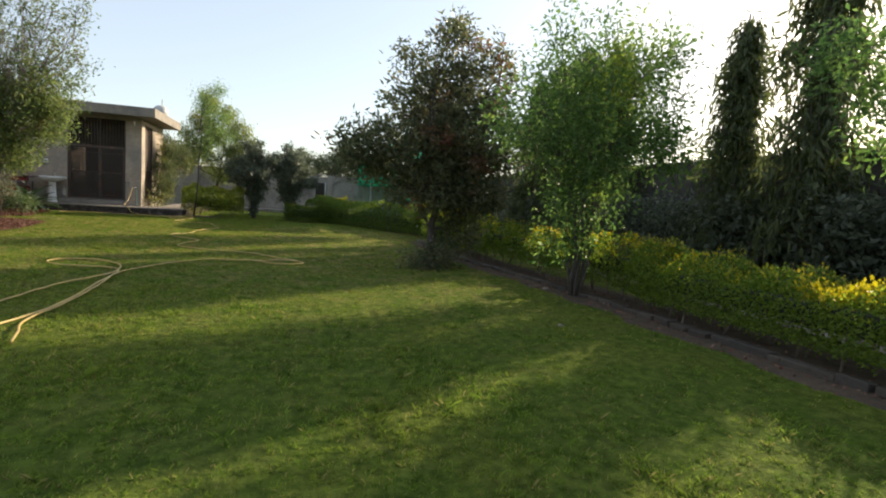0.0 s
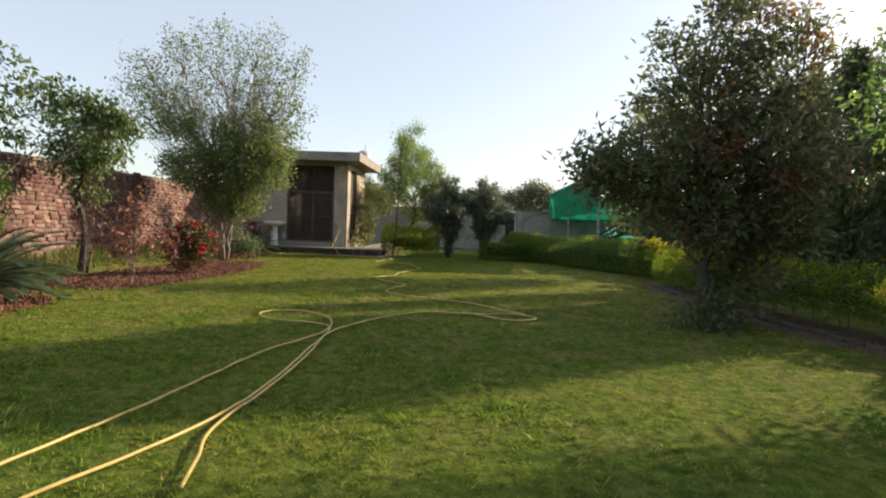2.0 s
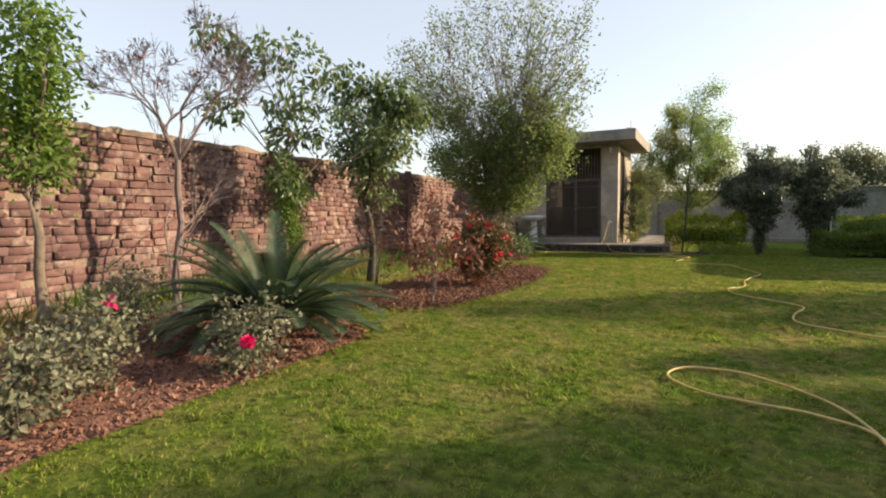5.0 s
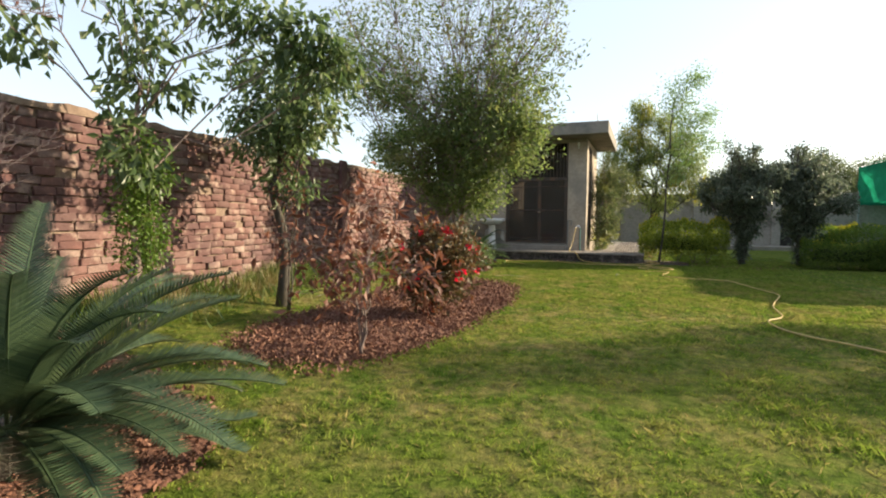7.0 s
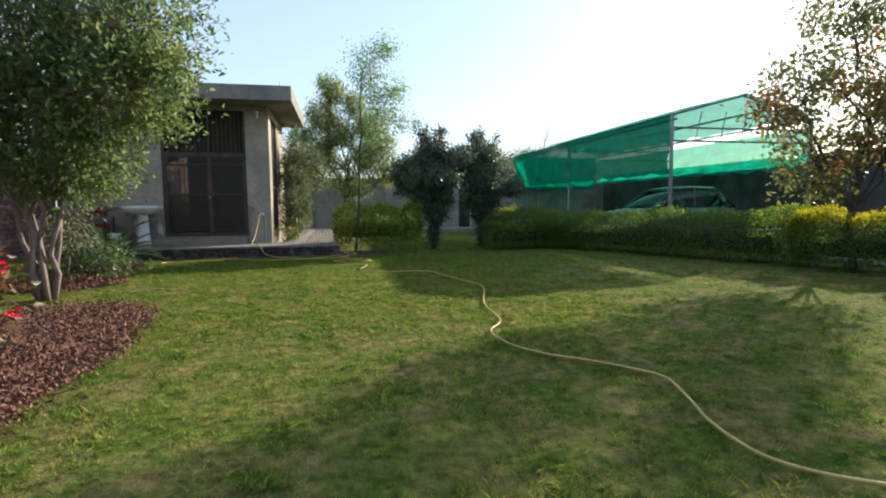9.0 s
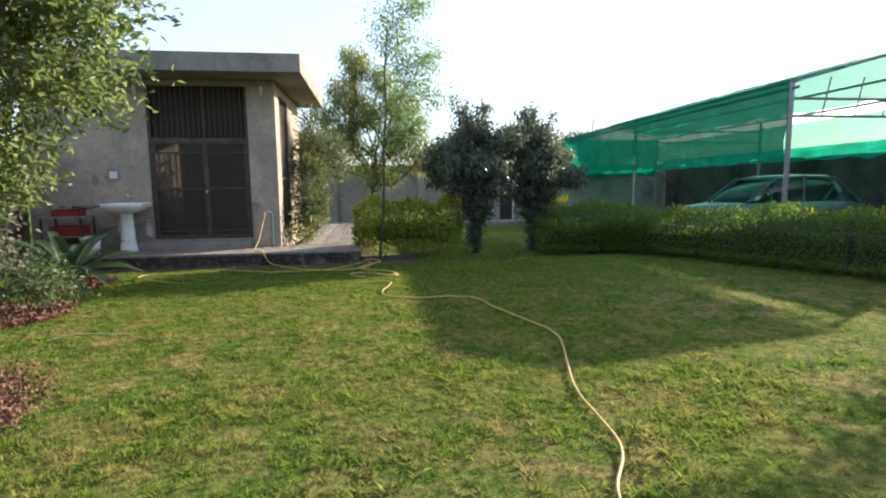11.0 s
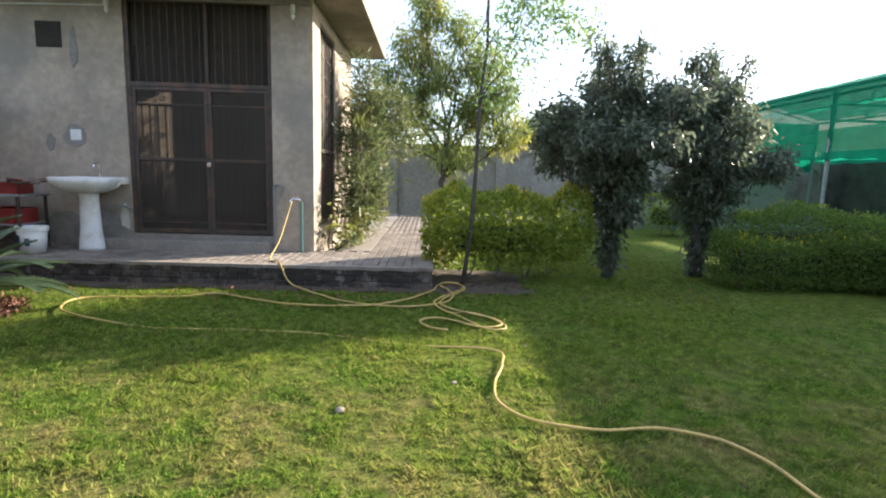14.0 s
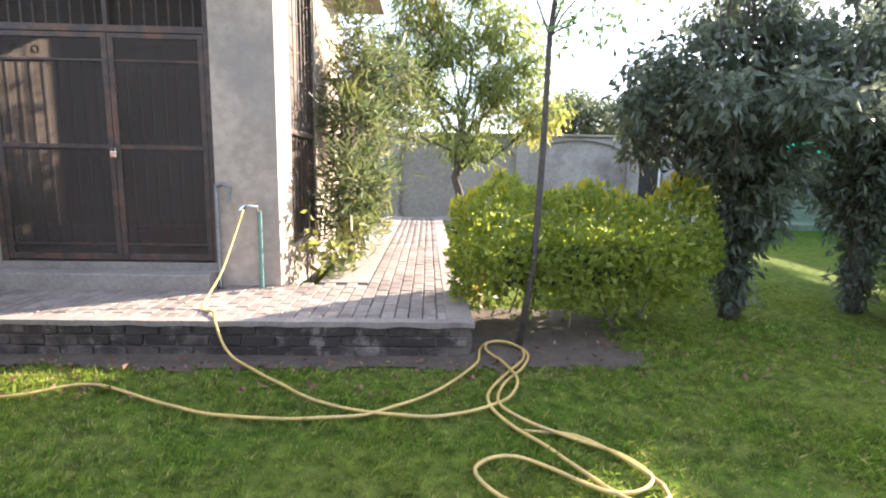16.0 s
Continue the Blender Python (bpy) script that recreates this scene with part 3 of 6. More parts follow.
single = np.array(sown(-11.5, 3.6, -1, 27, 520000, 0.15) + sown(-8.5, -1.5, 15, 23.6, 120000, 0.15))
tuft = np.array(sown(-11.5, 3.6, -1, 27, 90000, 0.2) + sown(-8.5, -1.5, 15, 23.6, 22000, 0.2))
size = 0.6 + 0.8 * rng.random(len(tuft)) ** 2.5
count = rng.integers(5, 9, len(tuft))
owner = np.repeat(np.arange(len(tuft)), count)
turn, out = rng.uniform(0, 2 * math.pi, len(owner)), np.abs(rng.normal(0, 0.017, len(owner))) * size[owner]
bunch = tuft[owner] + np.stack([np.cos(turn), np.sin(turn)], 1) * out[:, None]
gp = np.concatenate([single, bunch])
n, n1 = len(gp), len(single)
gz = np.array([ground_z(a, b) for a, b in gp]) - 0.006
ang = np.concatenate([rng.uniform(0, 2 * math.pi, n1), turn - math.pi / 2 + rng.normal(0, 0.5, n - n1)])
lean = np.concatenate([rng.uniform(0.2, 1.0, n1), rng.uniform(0.35, 1.25, n - n1)])
tall = np.array([0.6 + 0.8 * max(0, noise.noise((a * 1.1, b * 1.1, 4))) + 0.8 * max(0, noise.noise((a * 5, b * 5, 6))) for a, b in gp])
hh = rng.uniform(0.016, 0.042, n) * tall
hh[n1:] = hh[n1:] * size[owner] + 0.007
ww = rng.uniform(0.0026, 0.0052, n)
sx, sy = np.cos(ang) * ww, np.sin(ang) * ww
ax, ay = -np.sin(ang) * lean * hh, np.cos(ang) * lean * hh
b0 = np.stack([gp[:, 0] - sx, gp[:, 1] - sy, gz], 1)
b1 = np.stack([gp[:, 0] + sx, gp[:, 1] + sy, gz], 1)
m0 = np.stack([gp[:, 0] - sx * 0.8 + ax * 0.4, gp[:, 1] - sy * 0.8 + ay * 0.4, gz + hh * 0.62], 1)
tip = np.stack([gp[:, 0] + ax * 1.2, gp[:, 1] + ay * 1.2, gz + hh], 1)
v = np.stack([b0, b1, tip, m0], 1).reshape(-1, 3)
i = np.arange(n)[:, None] * 4
f = np.concatenate([i + [0, 1, 2], i + [0, 2, 3]], 1).reshape(-1, 3)
tagged(new("grass", mesh_np("grass", v, f, M["blade"])), "short tufted green lawn grass with yellowing patches", "grass", kind="stuff")

# taller weeds at the foot of the brick wall
wp = []
while len(wp) < 10000:
    y = rng.uniform(6, 20)
    x = brick_x(y) + abs(rng.normal(0.1, 0.45)) + 0.05
    if noise.noise((x, y * 0.8, 12)) > rng.uniform(-0.5, 0.4):
        wp.append((x, y, ground_z(x, y)))
wp = np.array(wp)
v, f = leaves(rng, wp, 0.3, 0.014, -1.6, None, 0.2, 0.5)
tagged(new("weeds", mesh_np("weeds", v, f, M["weed"])), "long unmown weeds along the brick wall", "weeds", kind="stuff")

# ---- boundary walls ----
W0, W1 = -3.0, 23.85
wdir = Vector((brick_x(W1) - brick_x(W0), W1 - W0, 0))
wlen = wdir.length
wang = math.degrees(math.atan2(wdir.y, wdir.x))
wall_left = new("wall_left")
wall_left.matrix_world = pose(brick_x(W0), W0, 0, 0, 0, wang)
tagged(wall_left, "old red brick boundary wall with ragged mortar", "wall", kind="structure")
part("mortar_core", box(0, wlen, 0.02, 0.22, -0.3, 2.44), M["mortar"], wall_left)
rag = box(-0.02, wlen, -0.03, 0.27, 2.4, 2.48)
bmesh.ops.subdivide_edges(rag, edges=[e for e in rag.edges if abs(e.verts[0].co.x - e.verts[1].co.x) > 1], cuts=260)
for v in rag.verts:
    v.co.z += (0.05 * noise.noise((v.co.x * 2.1, 0, 1)) + 0.035 * noise.noise((v.co.x * 9, v.co.y * 5, 2))) if v.co.z > 2.44 else 0
    v.co.y += 0.02 * noise.noise((v.co.x * 6, v.co.z * 5, 3))
part("coping", rag, M["mortar"], wall_left, "ragged mortar-capped wall top")
wall_back = new("wall_back")
tagged(wall_back, "grey plastered boundary wall with arched panels", "wall", kind="structure")
part("panel_wall", box(-16, 11.0, 33.3, 33.5, -0.1, 2.3), M["back_plaster"], wall_back)
for x in (-9.2, -6.3, -2.75, 0.35, 1.35, 4.6, 8.0):
    part("pier", box(x - 0.17, x + 0.17, 33.18, 33.3, -0.1, 2.36, 0.01), M["back_plaster"], wall_back)
part("coping", box(-16, 11.0, 33.14, 33.56, 2.36, 2.42, 0.015), M["concrete"], wall_back)
for xa, xb in ((-9.03, -6.47), (-6.13, -2.92), (-2.58, 0.18), (1.52, 4.43), (4.77, 7.83)):
    bm = bmesh.new()
    c, hw = (xa + xb) / 2, (xb - xa) / 2
    low, top = [], []
    for k in range(25):
        u = -1 + k / 12
        z = 1.75 + 0.52 * math.sqrt(max(0, 1 - u * u * 0.98))
        row = [bm.verts.new((c + hw * u, y, zz)) for y in (33.22, 33.299) for zz in (z, 2.358)]
        low.append(row)
    for a, b in zip(low, low[1:]):
        bm.faces.new((a[0], b[0], b[1], a[1]))
        bm.faces.new((a[0], a[2], b[2], b[0]))
    part("arch", bm, M["dark_wall"] if xa < -6.2 else M["back_plaster"], wall_back)
plinth = tagged(new("plinth"), "low grey cement kerb before the back wall", "kerb", kind="structure")
part("kerb_slab", box(-5.0, 7.5, 31.9, 33.1, -0.05, 0.16, 0.02), M["concrete"], plinth)
gate = thing("side_door", (0.82, 33.24, 0.16), "narrow dark steel door in the back wall", "door", kind="structure")
part("door_leaf", box(-0.3, 0.24, -0.03, 0.03, 0, 1.75, 0.008), M["hole_and_door_dark"], gate)
part("door_post", box(0.25, 0.3, -0.05, 0.05, 0, 1.78, 0.006), M["plastic_white"], gate, "white painted post")
wall_right = tagged(new("wall_right"), "tall weathered dark boundary wall", "wall", kind="structure")
part("wall_body", box(7.9, 8.15, -14, 33.3, -0.1, 2.48), M["dark_wall"], wall_right)
part("coping", box(7.84, 8.21, -14, 33.3, 2.48, 2.56, 0.015), M["dark_wall"], wall_right)
wall_south = tagged(new("wall_south"), "plain boundary wall behind the lawn", "wall", kind="structure")
part("wall_body", box(-9.5, 8.15, -14.2, -14, -0.1, 2.5), M["back_plaster"], wall_south)
drive = tagged(new("driveway", mesh_np("driveway", [(5.2, -14, 0.03), (7.88, -14, 0.03), (7.88, 31.8, 0.03), (5.2, 31.8, 0.03)], [(0, 1, 2, 3)], M["earth_dry"])), "bare earth driveway beyond the hedge", "driveway", kind="structure")


# ---- garden hut ----
FY, HX0, HX1, HB = 23.87, -11.7, -6.72, 27.3
PZ = 0.265
hut = thing("garden_hut", (-9.2, 25.9, 0), "cement-plastered garden hut with flat overhanging roof", "building")
hut_m = Matrix.Translation((9.2, -25.9, 0))


def hpart(name, bm, mat, label="", parent=None):
    bm.transform(hut_m)
    return part(name, bm, mat, parent or hut, label)


DX0, DX1, DZ0, DZ1 = -9.32, -7.30, 0.47, 3.72
bm = box(HX0, DX0, FY, FY + 0.23, 0, 3.78)
hpart("front_wall", bm, M["plaster"])
bm = box(DX0, DX1, FY + 0.002, FY + 0.23, 0, DZ0)
hpart("door_sill", bm, M["concrete"])
bm = box(DX0, DX1, FY + 0.002, FY + 0.23, DZ1, 3.78)
hpart("lintel", bm, M["concrete"])
bm = box(DX1, HX1, FY - 0.02, FY + 0.45, 0, 3.78, 0.006)
hpart("pillar", bm, M["plaster"])
WY0, WY1, WZ0, WZ1 = 24.35, 25.5, 0.6, 3.6
bm = box(HX1 - 0.23, HX1 - 0.003, FY + 0.45, WY0, 0, 3.78)
box(HX1 - 0.23, HX1 - 0.003, WY0, WY1, 0, WZ0, bm=bm)
box(HX1 - 0.23, HX1 - 0.003, WY0, WY1, WZ1, 3.78, bm=bm)
box(HX1 - 0.23, HX1 - 0.003, WY1, HB, 0, 3.78, bm=bm)
hpart("side_wall", bm, M["plaster"])
hpart("side_wall", box(HX0, HX0 + 0.23, FY + 0.23, HB, 0, 3.78), M["plaster"])
hpart("rear_wall", box(HX0 + 0.23, HX1 - 0.23, HB - 0.23, HB, 0, 3.78), M["inner"])
hpart("room_floor", box(HX0 + 0.23, HX1 - 0.23, FY + 0.23, HB - 0.23, 0, DZ0 - 0.004), M["concrete"])
bm = box(-11.95, -6.05, 23.0, 27.6, 3.79, 4.15, 0.012)
hpart("roof_slab", bm, M["concrete"], "grey concrete roof slab with weather stains")
hpart("cornice", box(-11.7, -6.75, FY - 0.06, FY - 0.022, 3.66, 3.78, 0.006), M["concrete"])
vent = thing("wall_vent", (-10.32, FY, 3.18), "small dark square vent hole in the hut wall", "vent", kind="structure")
# the wall is not cut: a black plate gives the hole's shade
part("hole_shade_plate", box(-0.17, 0.17, -0.012, 0.02, -0.17, 0.17), M["hole_and_door_dark"], vent)
for k in range(4):
    part("slat", box(-0.16, 0.16, -0.02, -0.012, -0.13 + k * 0.08, -0.11 + k * 0.08), M["hole_and_door_dark"], vent)
sw = thing("light_switch", (-10.04, FY, 1.84), "white square switch plate on the hut wall", "switch")
part("plate", box(-0.075, 0.075, -0.016, 0, -0.075, 0.075, 0.006), M["switch"], sw)
part("rocker", box(-0.02, 0.02, -0.022, -0.016, -0.035, 0.035, 0.003), M["switch"], sw)

def daub(name, cx, cz, rx, rz, mat, seed):
    """An uneven thin patch of cement on the hut's front."""
    bm = bmesh.new()
    loop = []
    for k in range(18):
        a = 2 * math.pi * k / 18
        q = 1 + 0.35 * noise.noise((math.cos(a) * 1.3, math.sin(a) * 1.3, seed))
        loop.append((cx + rx * q * math.cos(a), cz + rz * q * math.sin(a)))
    front = [bm.verts.new((x, FY - 0.005 - 0.0012 * seed, z)) for x, z in loop]
    back = [bm.verts.new((x, FY + 0.004, z)) for x, z in loop]
    bm.faces.new(front)
    for k in range(18):
        bm.faces.new((front[k], back[k], back[(k + 1) % 18], front[(k + 1) % 18]))
    hpart(name, bm, mat)


daub("cement_patch", -10.05, 1.83, 0.16, 0.16, M["patch"], 1)
daub("cement_patch", -10.4, 1.72, 0.06, 0.12, M["patch"], 2)
daub("cement_patch", -10.0, 3.0, 0.05, 0.28, M["patch"], 4)
for x, z, rx, rz, k in ((-11.3, 0.5, 0.3, 0.22, 8), (-10.8, 0.45, 0.35, 0.2, 9), (-10.25, 0.5, 0.3, 0.26, 10), (-9.6, 0.42, 0.24, 0.2, 11)):
    daub("damp_stain", x, z, rx, rz, M["damp"], k)
daub("lime_patch", -9.95, 0.72, 0.1, 0.18, M["lime"], 5)
daub("lime_patch", -9.42, 0.66, 0.06, 0.22, M["lime"], 6)
daub("cement_patch", -9.7, 0.62, 0.2, 0.24, M["patch"], 7)

# door: two leaves with a transom grille above
door = thing("door_1", (0, 0, 0), "brown steel double grille door with insect screen, closed", "door", kind="structure")
DY = FY + 0.05
TZ = 2.57
part("door_frame", box(DX0, DX0 + 0.06, DY - 0.03, DY + 0.05, DZ0, DZ1, 0.004), M["dark_steel"], door)
part("door_frame", box(DX1 - 0.06, DX1, DY - 0.03, DY + 0.05, DZ0, DZ1, 0.004), M["dark_steel"], door)
part("door_frame", box(DX0 + 0.06, DX1 - 0.06, DY - 0.03, DY + 0.05, TZ - 0.03, TZ + 0.03, 0.004), M["dark_steel"], door)
part("door_frame", box(DX0 + 0.06, DX1 - 0.06, DY - 0.03, DY + 0.05, DZ1 - 0.05, DZ1, 0.004), M["dark_steel"], door)
mid = (DX0 + DX1) / 2 + 0.1
part("transom_bar", box(mid - 0.02, mid + 0.02, DY - 0.02, DY + 0.02, TZ + 0.03, DZ1 - 0.05), M["dark_steel"], door)
part("transom_screen", box(DX0 + 0.06, DX1 - 0.06, DY + 0.03, DY + 0.034, TZ + 0.03, DZ1 - 0.05), M["screen"], door)
for k in range(17):
    x = DX0 + 0.16 + k * 0.107
    part("transom_rod", tube([(x, DY, TZ + 0.03), (x, DY, DZ1 - 0.05)], 0.008), M["dark_steel"], door)
for xa, xb in ((DX0 + 0.065, mid - 0.003), (mid + 0.003, DX1 - 0.065)):
    leaf = part("door_leaf", box(xa, xa + 0.05, DY - 0.025, DY + 0.02, DZ0 + 0.02, TZ - 0.035, 0.004), M["dark_steel"], door)
    part("stile", box(xb - 0.05, xb, DY - 0.025, DY + 0.02, DZ0 + 0.02, TZ - 0.035, 0.004), M["dark_steel"], leaf)
    for z, hgt in ((DZ0 + 0.02, 0.06), (DZ0 + 0.16, 0.02), (1.52, 0.04), (TZ - 0.28, 0.02), (TZ - 0.08, 0.045)):
        part("rail", box(xa + 0.05, xb - 0.05, DY - 0.022, DY + 0.018, z, z + hgt, 0.003), M["dark_steel"], leaf)
    part("screen", box(xa + 0.05, xb - 0.05, DY - 0.014, DY - 0.011, DZ0 + 0.08, TZ - 0.08), M["screen"], leaf)
    k, x = 0, xa + 0.14
    while x < xb - 0.07:
        part("rod", tube([(x, DY, DZ0 + 0.18), (x, DY, TZ - 0.28)], 0.006), M["dark_steel"], leaf)
        if k % 2 == 0 and x < xb - 0.25:
            part("scroll", tube([(x + 0.07 + 0.03 * math.cos(a), DY, TZ - 0.18 + 0.03 * math.sin(a)) for a in np.linspace(0, 2 * math.pi, 13)], 0.006), M["dark_steel"], leaf)
        x, k = x + 0.11, k + 1
lock = thing("padlock", (mid, DY - 0.03, 1.5), "small steel padlock on the door bolt", "padlock")
part("shackle", tube([(-0.02 * math.cos(a), -0.012, 0.03 * math.sin(a)) for a in np.linspace(0, math.pi, 9)], 0.004), M["chrome"], lock)
part("lock_body", box(-0.03, 0.03, -0.024, 0, -0.06, 0.0, 0.006), M["chrome"], lock)

# side window grille
win = thing("window_1", (0, 0, 0), "dark side window with curved steel bars", "window", kind="structure")
gx = HX1 - 0.05
for y0, y1, z0, z1 in ((WY0, WY0 + 0.05, WZ0, WZ1), (WY1 - 0.05, WY1, WZ0, WZ1), (WY0 + 0.05, WY1 - 0.05, WZ0, WZ0 + 0.05), (WY0 + 0.05, WY1 - 0.05, WZ1 - 0.05, WZ1), (WY0 + 0.05, WY1 - 0.05, 1.72, 1.78)):
    part("window_frame", box(gx - 0.03, gx + 0.03, y0, y1, z0, z1, 0.004), M["dark_steel"], win)
# shutter made wider to cut off part of the sun patch on the door
part("shutter", box(gx - 0.05, gx - 0.03, WY0 + 0.05, WY0 + 0.68, 1.78, WZ1 - 0.05), M["dark_steel"], win)
part("lower_panel", box(gx - 0.02, gx - 0.012, WY0 + 0.05, WY1 - 0.05, WZ0 + 0.05, 1.72), M["dark_steel"], win)
for k in range(6):
    y = WY0 + 0.2 + k * 0.16
    part("bar", tube([(gx, y, WZ0 + 0.05), (gx, y, WZ1 - 0.05)], 0.008), M["dark_steel"], win)
for z in (1.35, 2.0, 2.3, 2.6, 2.9, 3.2, 3.5):
    part("curved_bar", tube([(gx, WY0 + 0.05 + (WY1 - WY0 - 0.1) * k / 16, z + 0.03 * math.sin(k * 0.9)) for k in range(17)], 0.006), M["dark_steel"], win)

# roof things
tank = thing("water_tank", (-6.75, 26.9, 4.15), "small grey plastic water tank on the roof", "water tank")
part("tank_body", rings([(0, 0, 0, 0.3, 0.3), (0, 0, 0.5, 0.3, 0.3), (0, 0, 0.6, 0.2, 0.2), (0, 0, 0.64, 0.1, 0.1)]), M["tank"], tank, smooth=True)
part("vent_pipe", tube([(0.05, 0.05, 0.6), (0.05, 0.05, 0.95)], 0.02), M["grey_steel"], tank)
flue = thing("flue_pipe", (-11.2, 25.6, 4.15), "tall rusty flue pipe on the hut roof", "pipe")
part("pipe", tube([(0, 0, 0), (0, 0, 1.4)], 0.06, n=10), M["pale_bark"], flue)
wire = thing("cable_conduit", (0, 0, 0), "thin white conduit under the roof edge", "conduit")
part("conduit", tube([(-11.75, FY - 0.02, 3.52), (-10.6, FY - 0.02, 3.56), (-9.5, FY - 0.02, 3.58)], 0.012), M["pvc"], wire)
part("drop_pipe", tube([(-11.45, FY - 0.02, 3.5), (-11.4, FY - 0.02, 1.7), (-11.2, FY - 0.02, 0.9)], 0.012), M["grey_board"], wire)
for x in (-9.48, -6.98):
    sp = thing("bracket_lamp", (x, FY - 0.07, 3.6), "small white bulb holder under the eaves", "lamp")
    part("holder", rings([(0, 0, 0.06, 0.03, 0.03), (0, 0, -0.02, 0.035, 0.035), (0, 0, -0.05, 0.02, 0.02)], 10), M["plastic_white"], sp)
    part("bulb", rings([(0, 0, -0.05, 0.02, 0.02), (0, 0, -0.09, 0.03, 0.03), (0, 0, -0.13, 0.012, 0.012)], 10), M["ceramic"], sp)
box_red = thing("storage_box", (-7.95, 24.28, DZ0), "red storage box inside the hut", "box")
part("box_body", box(-0.22, 0.22, -0.15, 0.15, 0, 0.28, 0.02), M["plastic_red"], box_red)
part("box_lid", box(-0.23, 0.23, -0.16, 0.16, 0.28, 0.31, 0.01), M["plastic_red"], box_red)

# ---- platform and path ----
platform = tagged(new("platform"), "raised paved platform with blackened brick edge", "platform", kind="structure")
PX0, PX1, PY0 = -12.0, -4.99, 22.68
part("fill", box(PX0 + 0.02, PX1 - 0.02, PY0 + 0.02, FY - 0.025, -0.1, PZ - 0.025), M["sand"], platform)
part("fill", box(-6.4, PX1 - 0.02, FY - 0.025, 31.5, -0.1, PZ - 0.025), M["sand"], platform)
part("step", box(DX0 - 0.5, DX1, 23.62, FY - 0.025, PZ - 0.02, DZ0 - 0.06, 0.012), M["concrete"], platform, "grey cement door step")
part("path_edge", box(-6.4, -5.92, FY + 0.15, 31.5, -0.05, PZ + 0.004, 0.008), M["pale_cement"], platform, "pale worn cement strip")
part("path_edge", box(PX1 - 0.2, PX1 + 0.006, PY0 + 0.1, 31.5, PZ - 0.05, PZ + 0.006, 0.01), M["pale_cement"], platform, "pale worn cement strip")
lip = box(PX0, PX1 + 0.008, PY0 - 0.014, PY0 + 0.09, PZ - 0.034, PZ + 0.006)
bmesh.ops.subdivide_edges(lip, edges=[e for e in lip.edges if abs(e.verts[0].co.x - e.verts[1].co.x) > 1], cuts=120)
for v in lip.verts:
    v.co.z += (0.018 if v.co.z < PZ - 0.01 else 0.003) * noise.noise((v.co.x * 5, v.co.y * 9, 1))
    v.co.y += 0.008 * noise.noise((v.co.x * 7, v.co.z * 9, 4))
part("cement_lip", lip, M["pale_cement"], platform, "chipped pale cement lip")

# ---- washbasin and clutter ----
wb = thing("washbasin", (-9.7, 23.48, PZ), "white ceramic pedestal washbasin with chrome tap", "washbasin")
part("pedestal", rings([(0, 0.05, 0, 0.17, 0.13), (0, 0.05, 0.05, 0.165, 0.13), (0, 0.05, 0.3, 0.135, 0.11), (0, 0.05, 0.7, 0.12, 0.1), (0, 0.04, 0.82, 0.13, 0.12)], 24), M["ceramic"], wb, smooth=True)
basin, rows = bmesh.new(), []
for z, hw, hd, cy in ((0.78, 0.15, 0.12, 0.03), (0.81, 0.26, 0.18, 0.02), (0.86, 0.36, 0.25, 0.0), (0.93, 0.405, 0.285, 0.0), (0.985, 0.41, 0.29, 0.0), (0.992, 0.40, 0.28, 0.0), (0.988, 0.345, 0.2, -0.03), (0.93, 0.31, 0.17, -0.03), (0.87, 0.18, 0.1, -0.03)):
    row = []
    for k in range(36):
        a = 2 * math.pi * k / 36
        u, w = math.cos(a), math.sin(a)
        row.append(basin.verts.new((hw * math.copysign(abs(u) ** 0.55, u), cy + hd * math.copysign(abs(w) ** 0.6, w), z)))
    rows.append(row)
for a, b in zip(rows, rows[1:]):
    for k in range(36):
        basin.faces.new((a[k], a[(k + 1) % 36], b[(k + 1) % 36], b[k]))
basin.faces.new(rows[0][::-1])
basin.faces.new(rows[-1])
part("bowl", basin, M["ceramic"], wb, smooth=True)
part("back_ledge", box(-0.38, 0.38, 0.2, 0.37, 0.9, 1.0, 0.02), M["ceramic"], wb)
part("tap", tube(smooth_line([(0.02, 0.28, 1.0), (0.02, 0.28, 1.13), (0.02, 0.25, 1.19), (0.02, 0.17, 1.17), (0.02, 0.15, 1.12)], 0.03), 0.014, n=8), M["chrome"], wb, smooth=True)
part("waste_pipe", tube([(0.1, 0.2, 0.62), (0.3, 0.3, 0.6), (0.42, 0.33, 0.55)], 0.02), M["grey_steel"], wb)


def crate(loc, rz, sx, sy, sz):
    e = thing("plastic_crate", loc, "red plastic crate full of oddments", "crate", "crates by the basin")
    e.rotation_euler[2] = radians(rz)
    part("base", box(-sx, sx, -sy, sy, 0, 0.02), M["plastic_red"], e)
    for x0, x1, y0, y1 in ((-sx, sx, -sy, -sy + 0.015), (-sx, sx, sy - 0.015, sy), (-sx, -sx + 0.015, -sy + 0.015, sy - 0.015), (sx - 0.015, sx, -sy + 0.015, sy - 0.015)):
        part("side", box(x0, x1, y0, y1, 0.02, sz), M["plastic_red"], e)
    part("rim", box(-sx - 0.012, sx + 0.012, -sy - 0.012, -sy, sz - 0.03, sz, 0.004), M["plastic_red"], e)
    return e


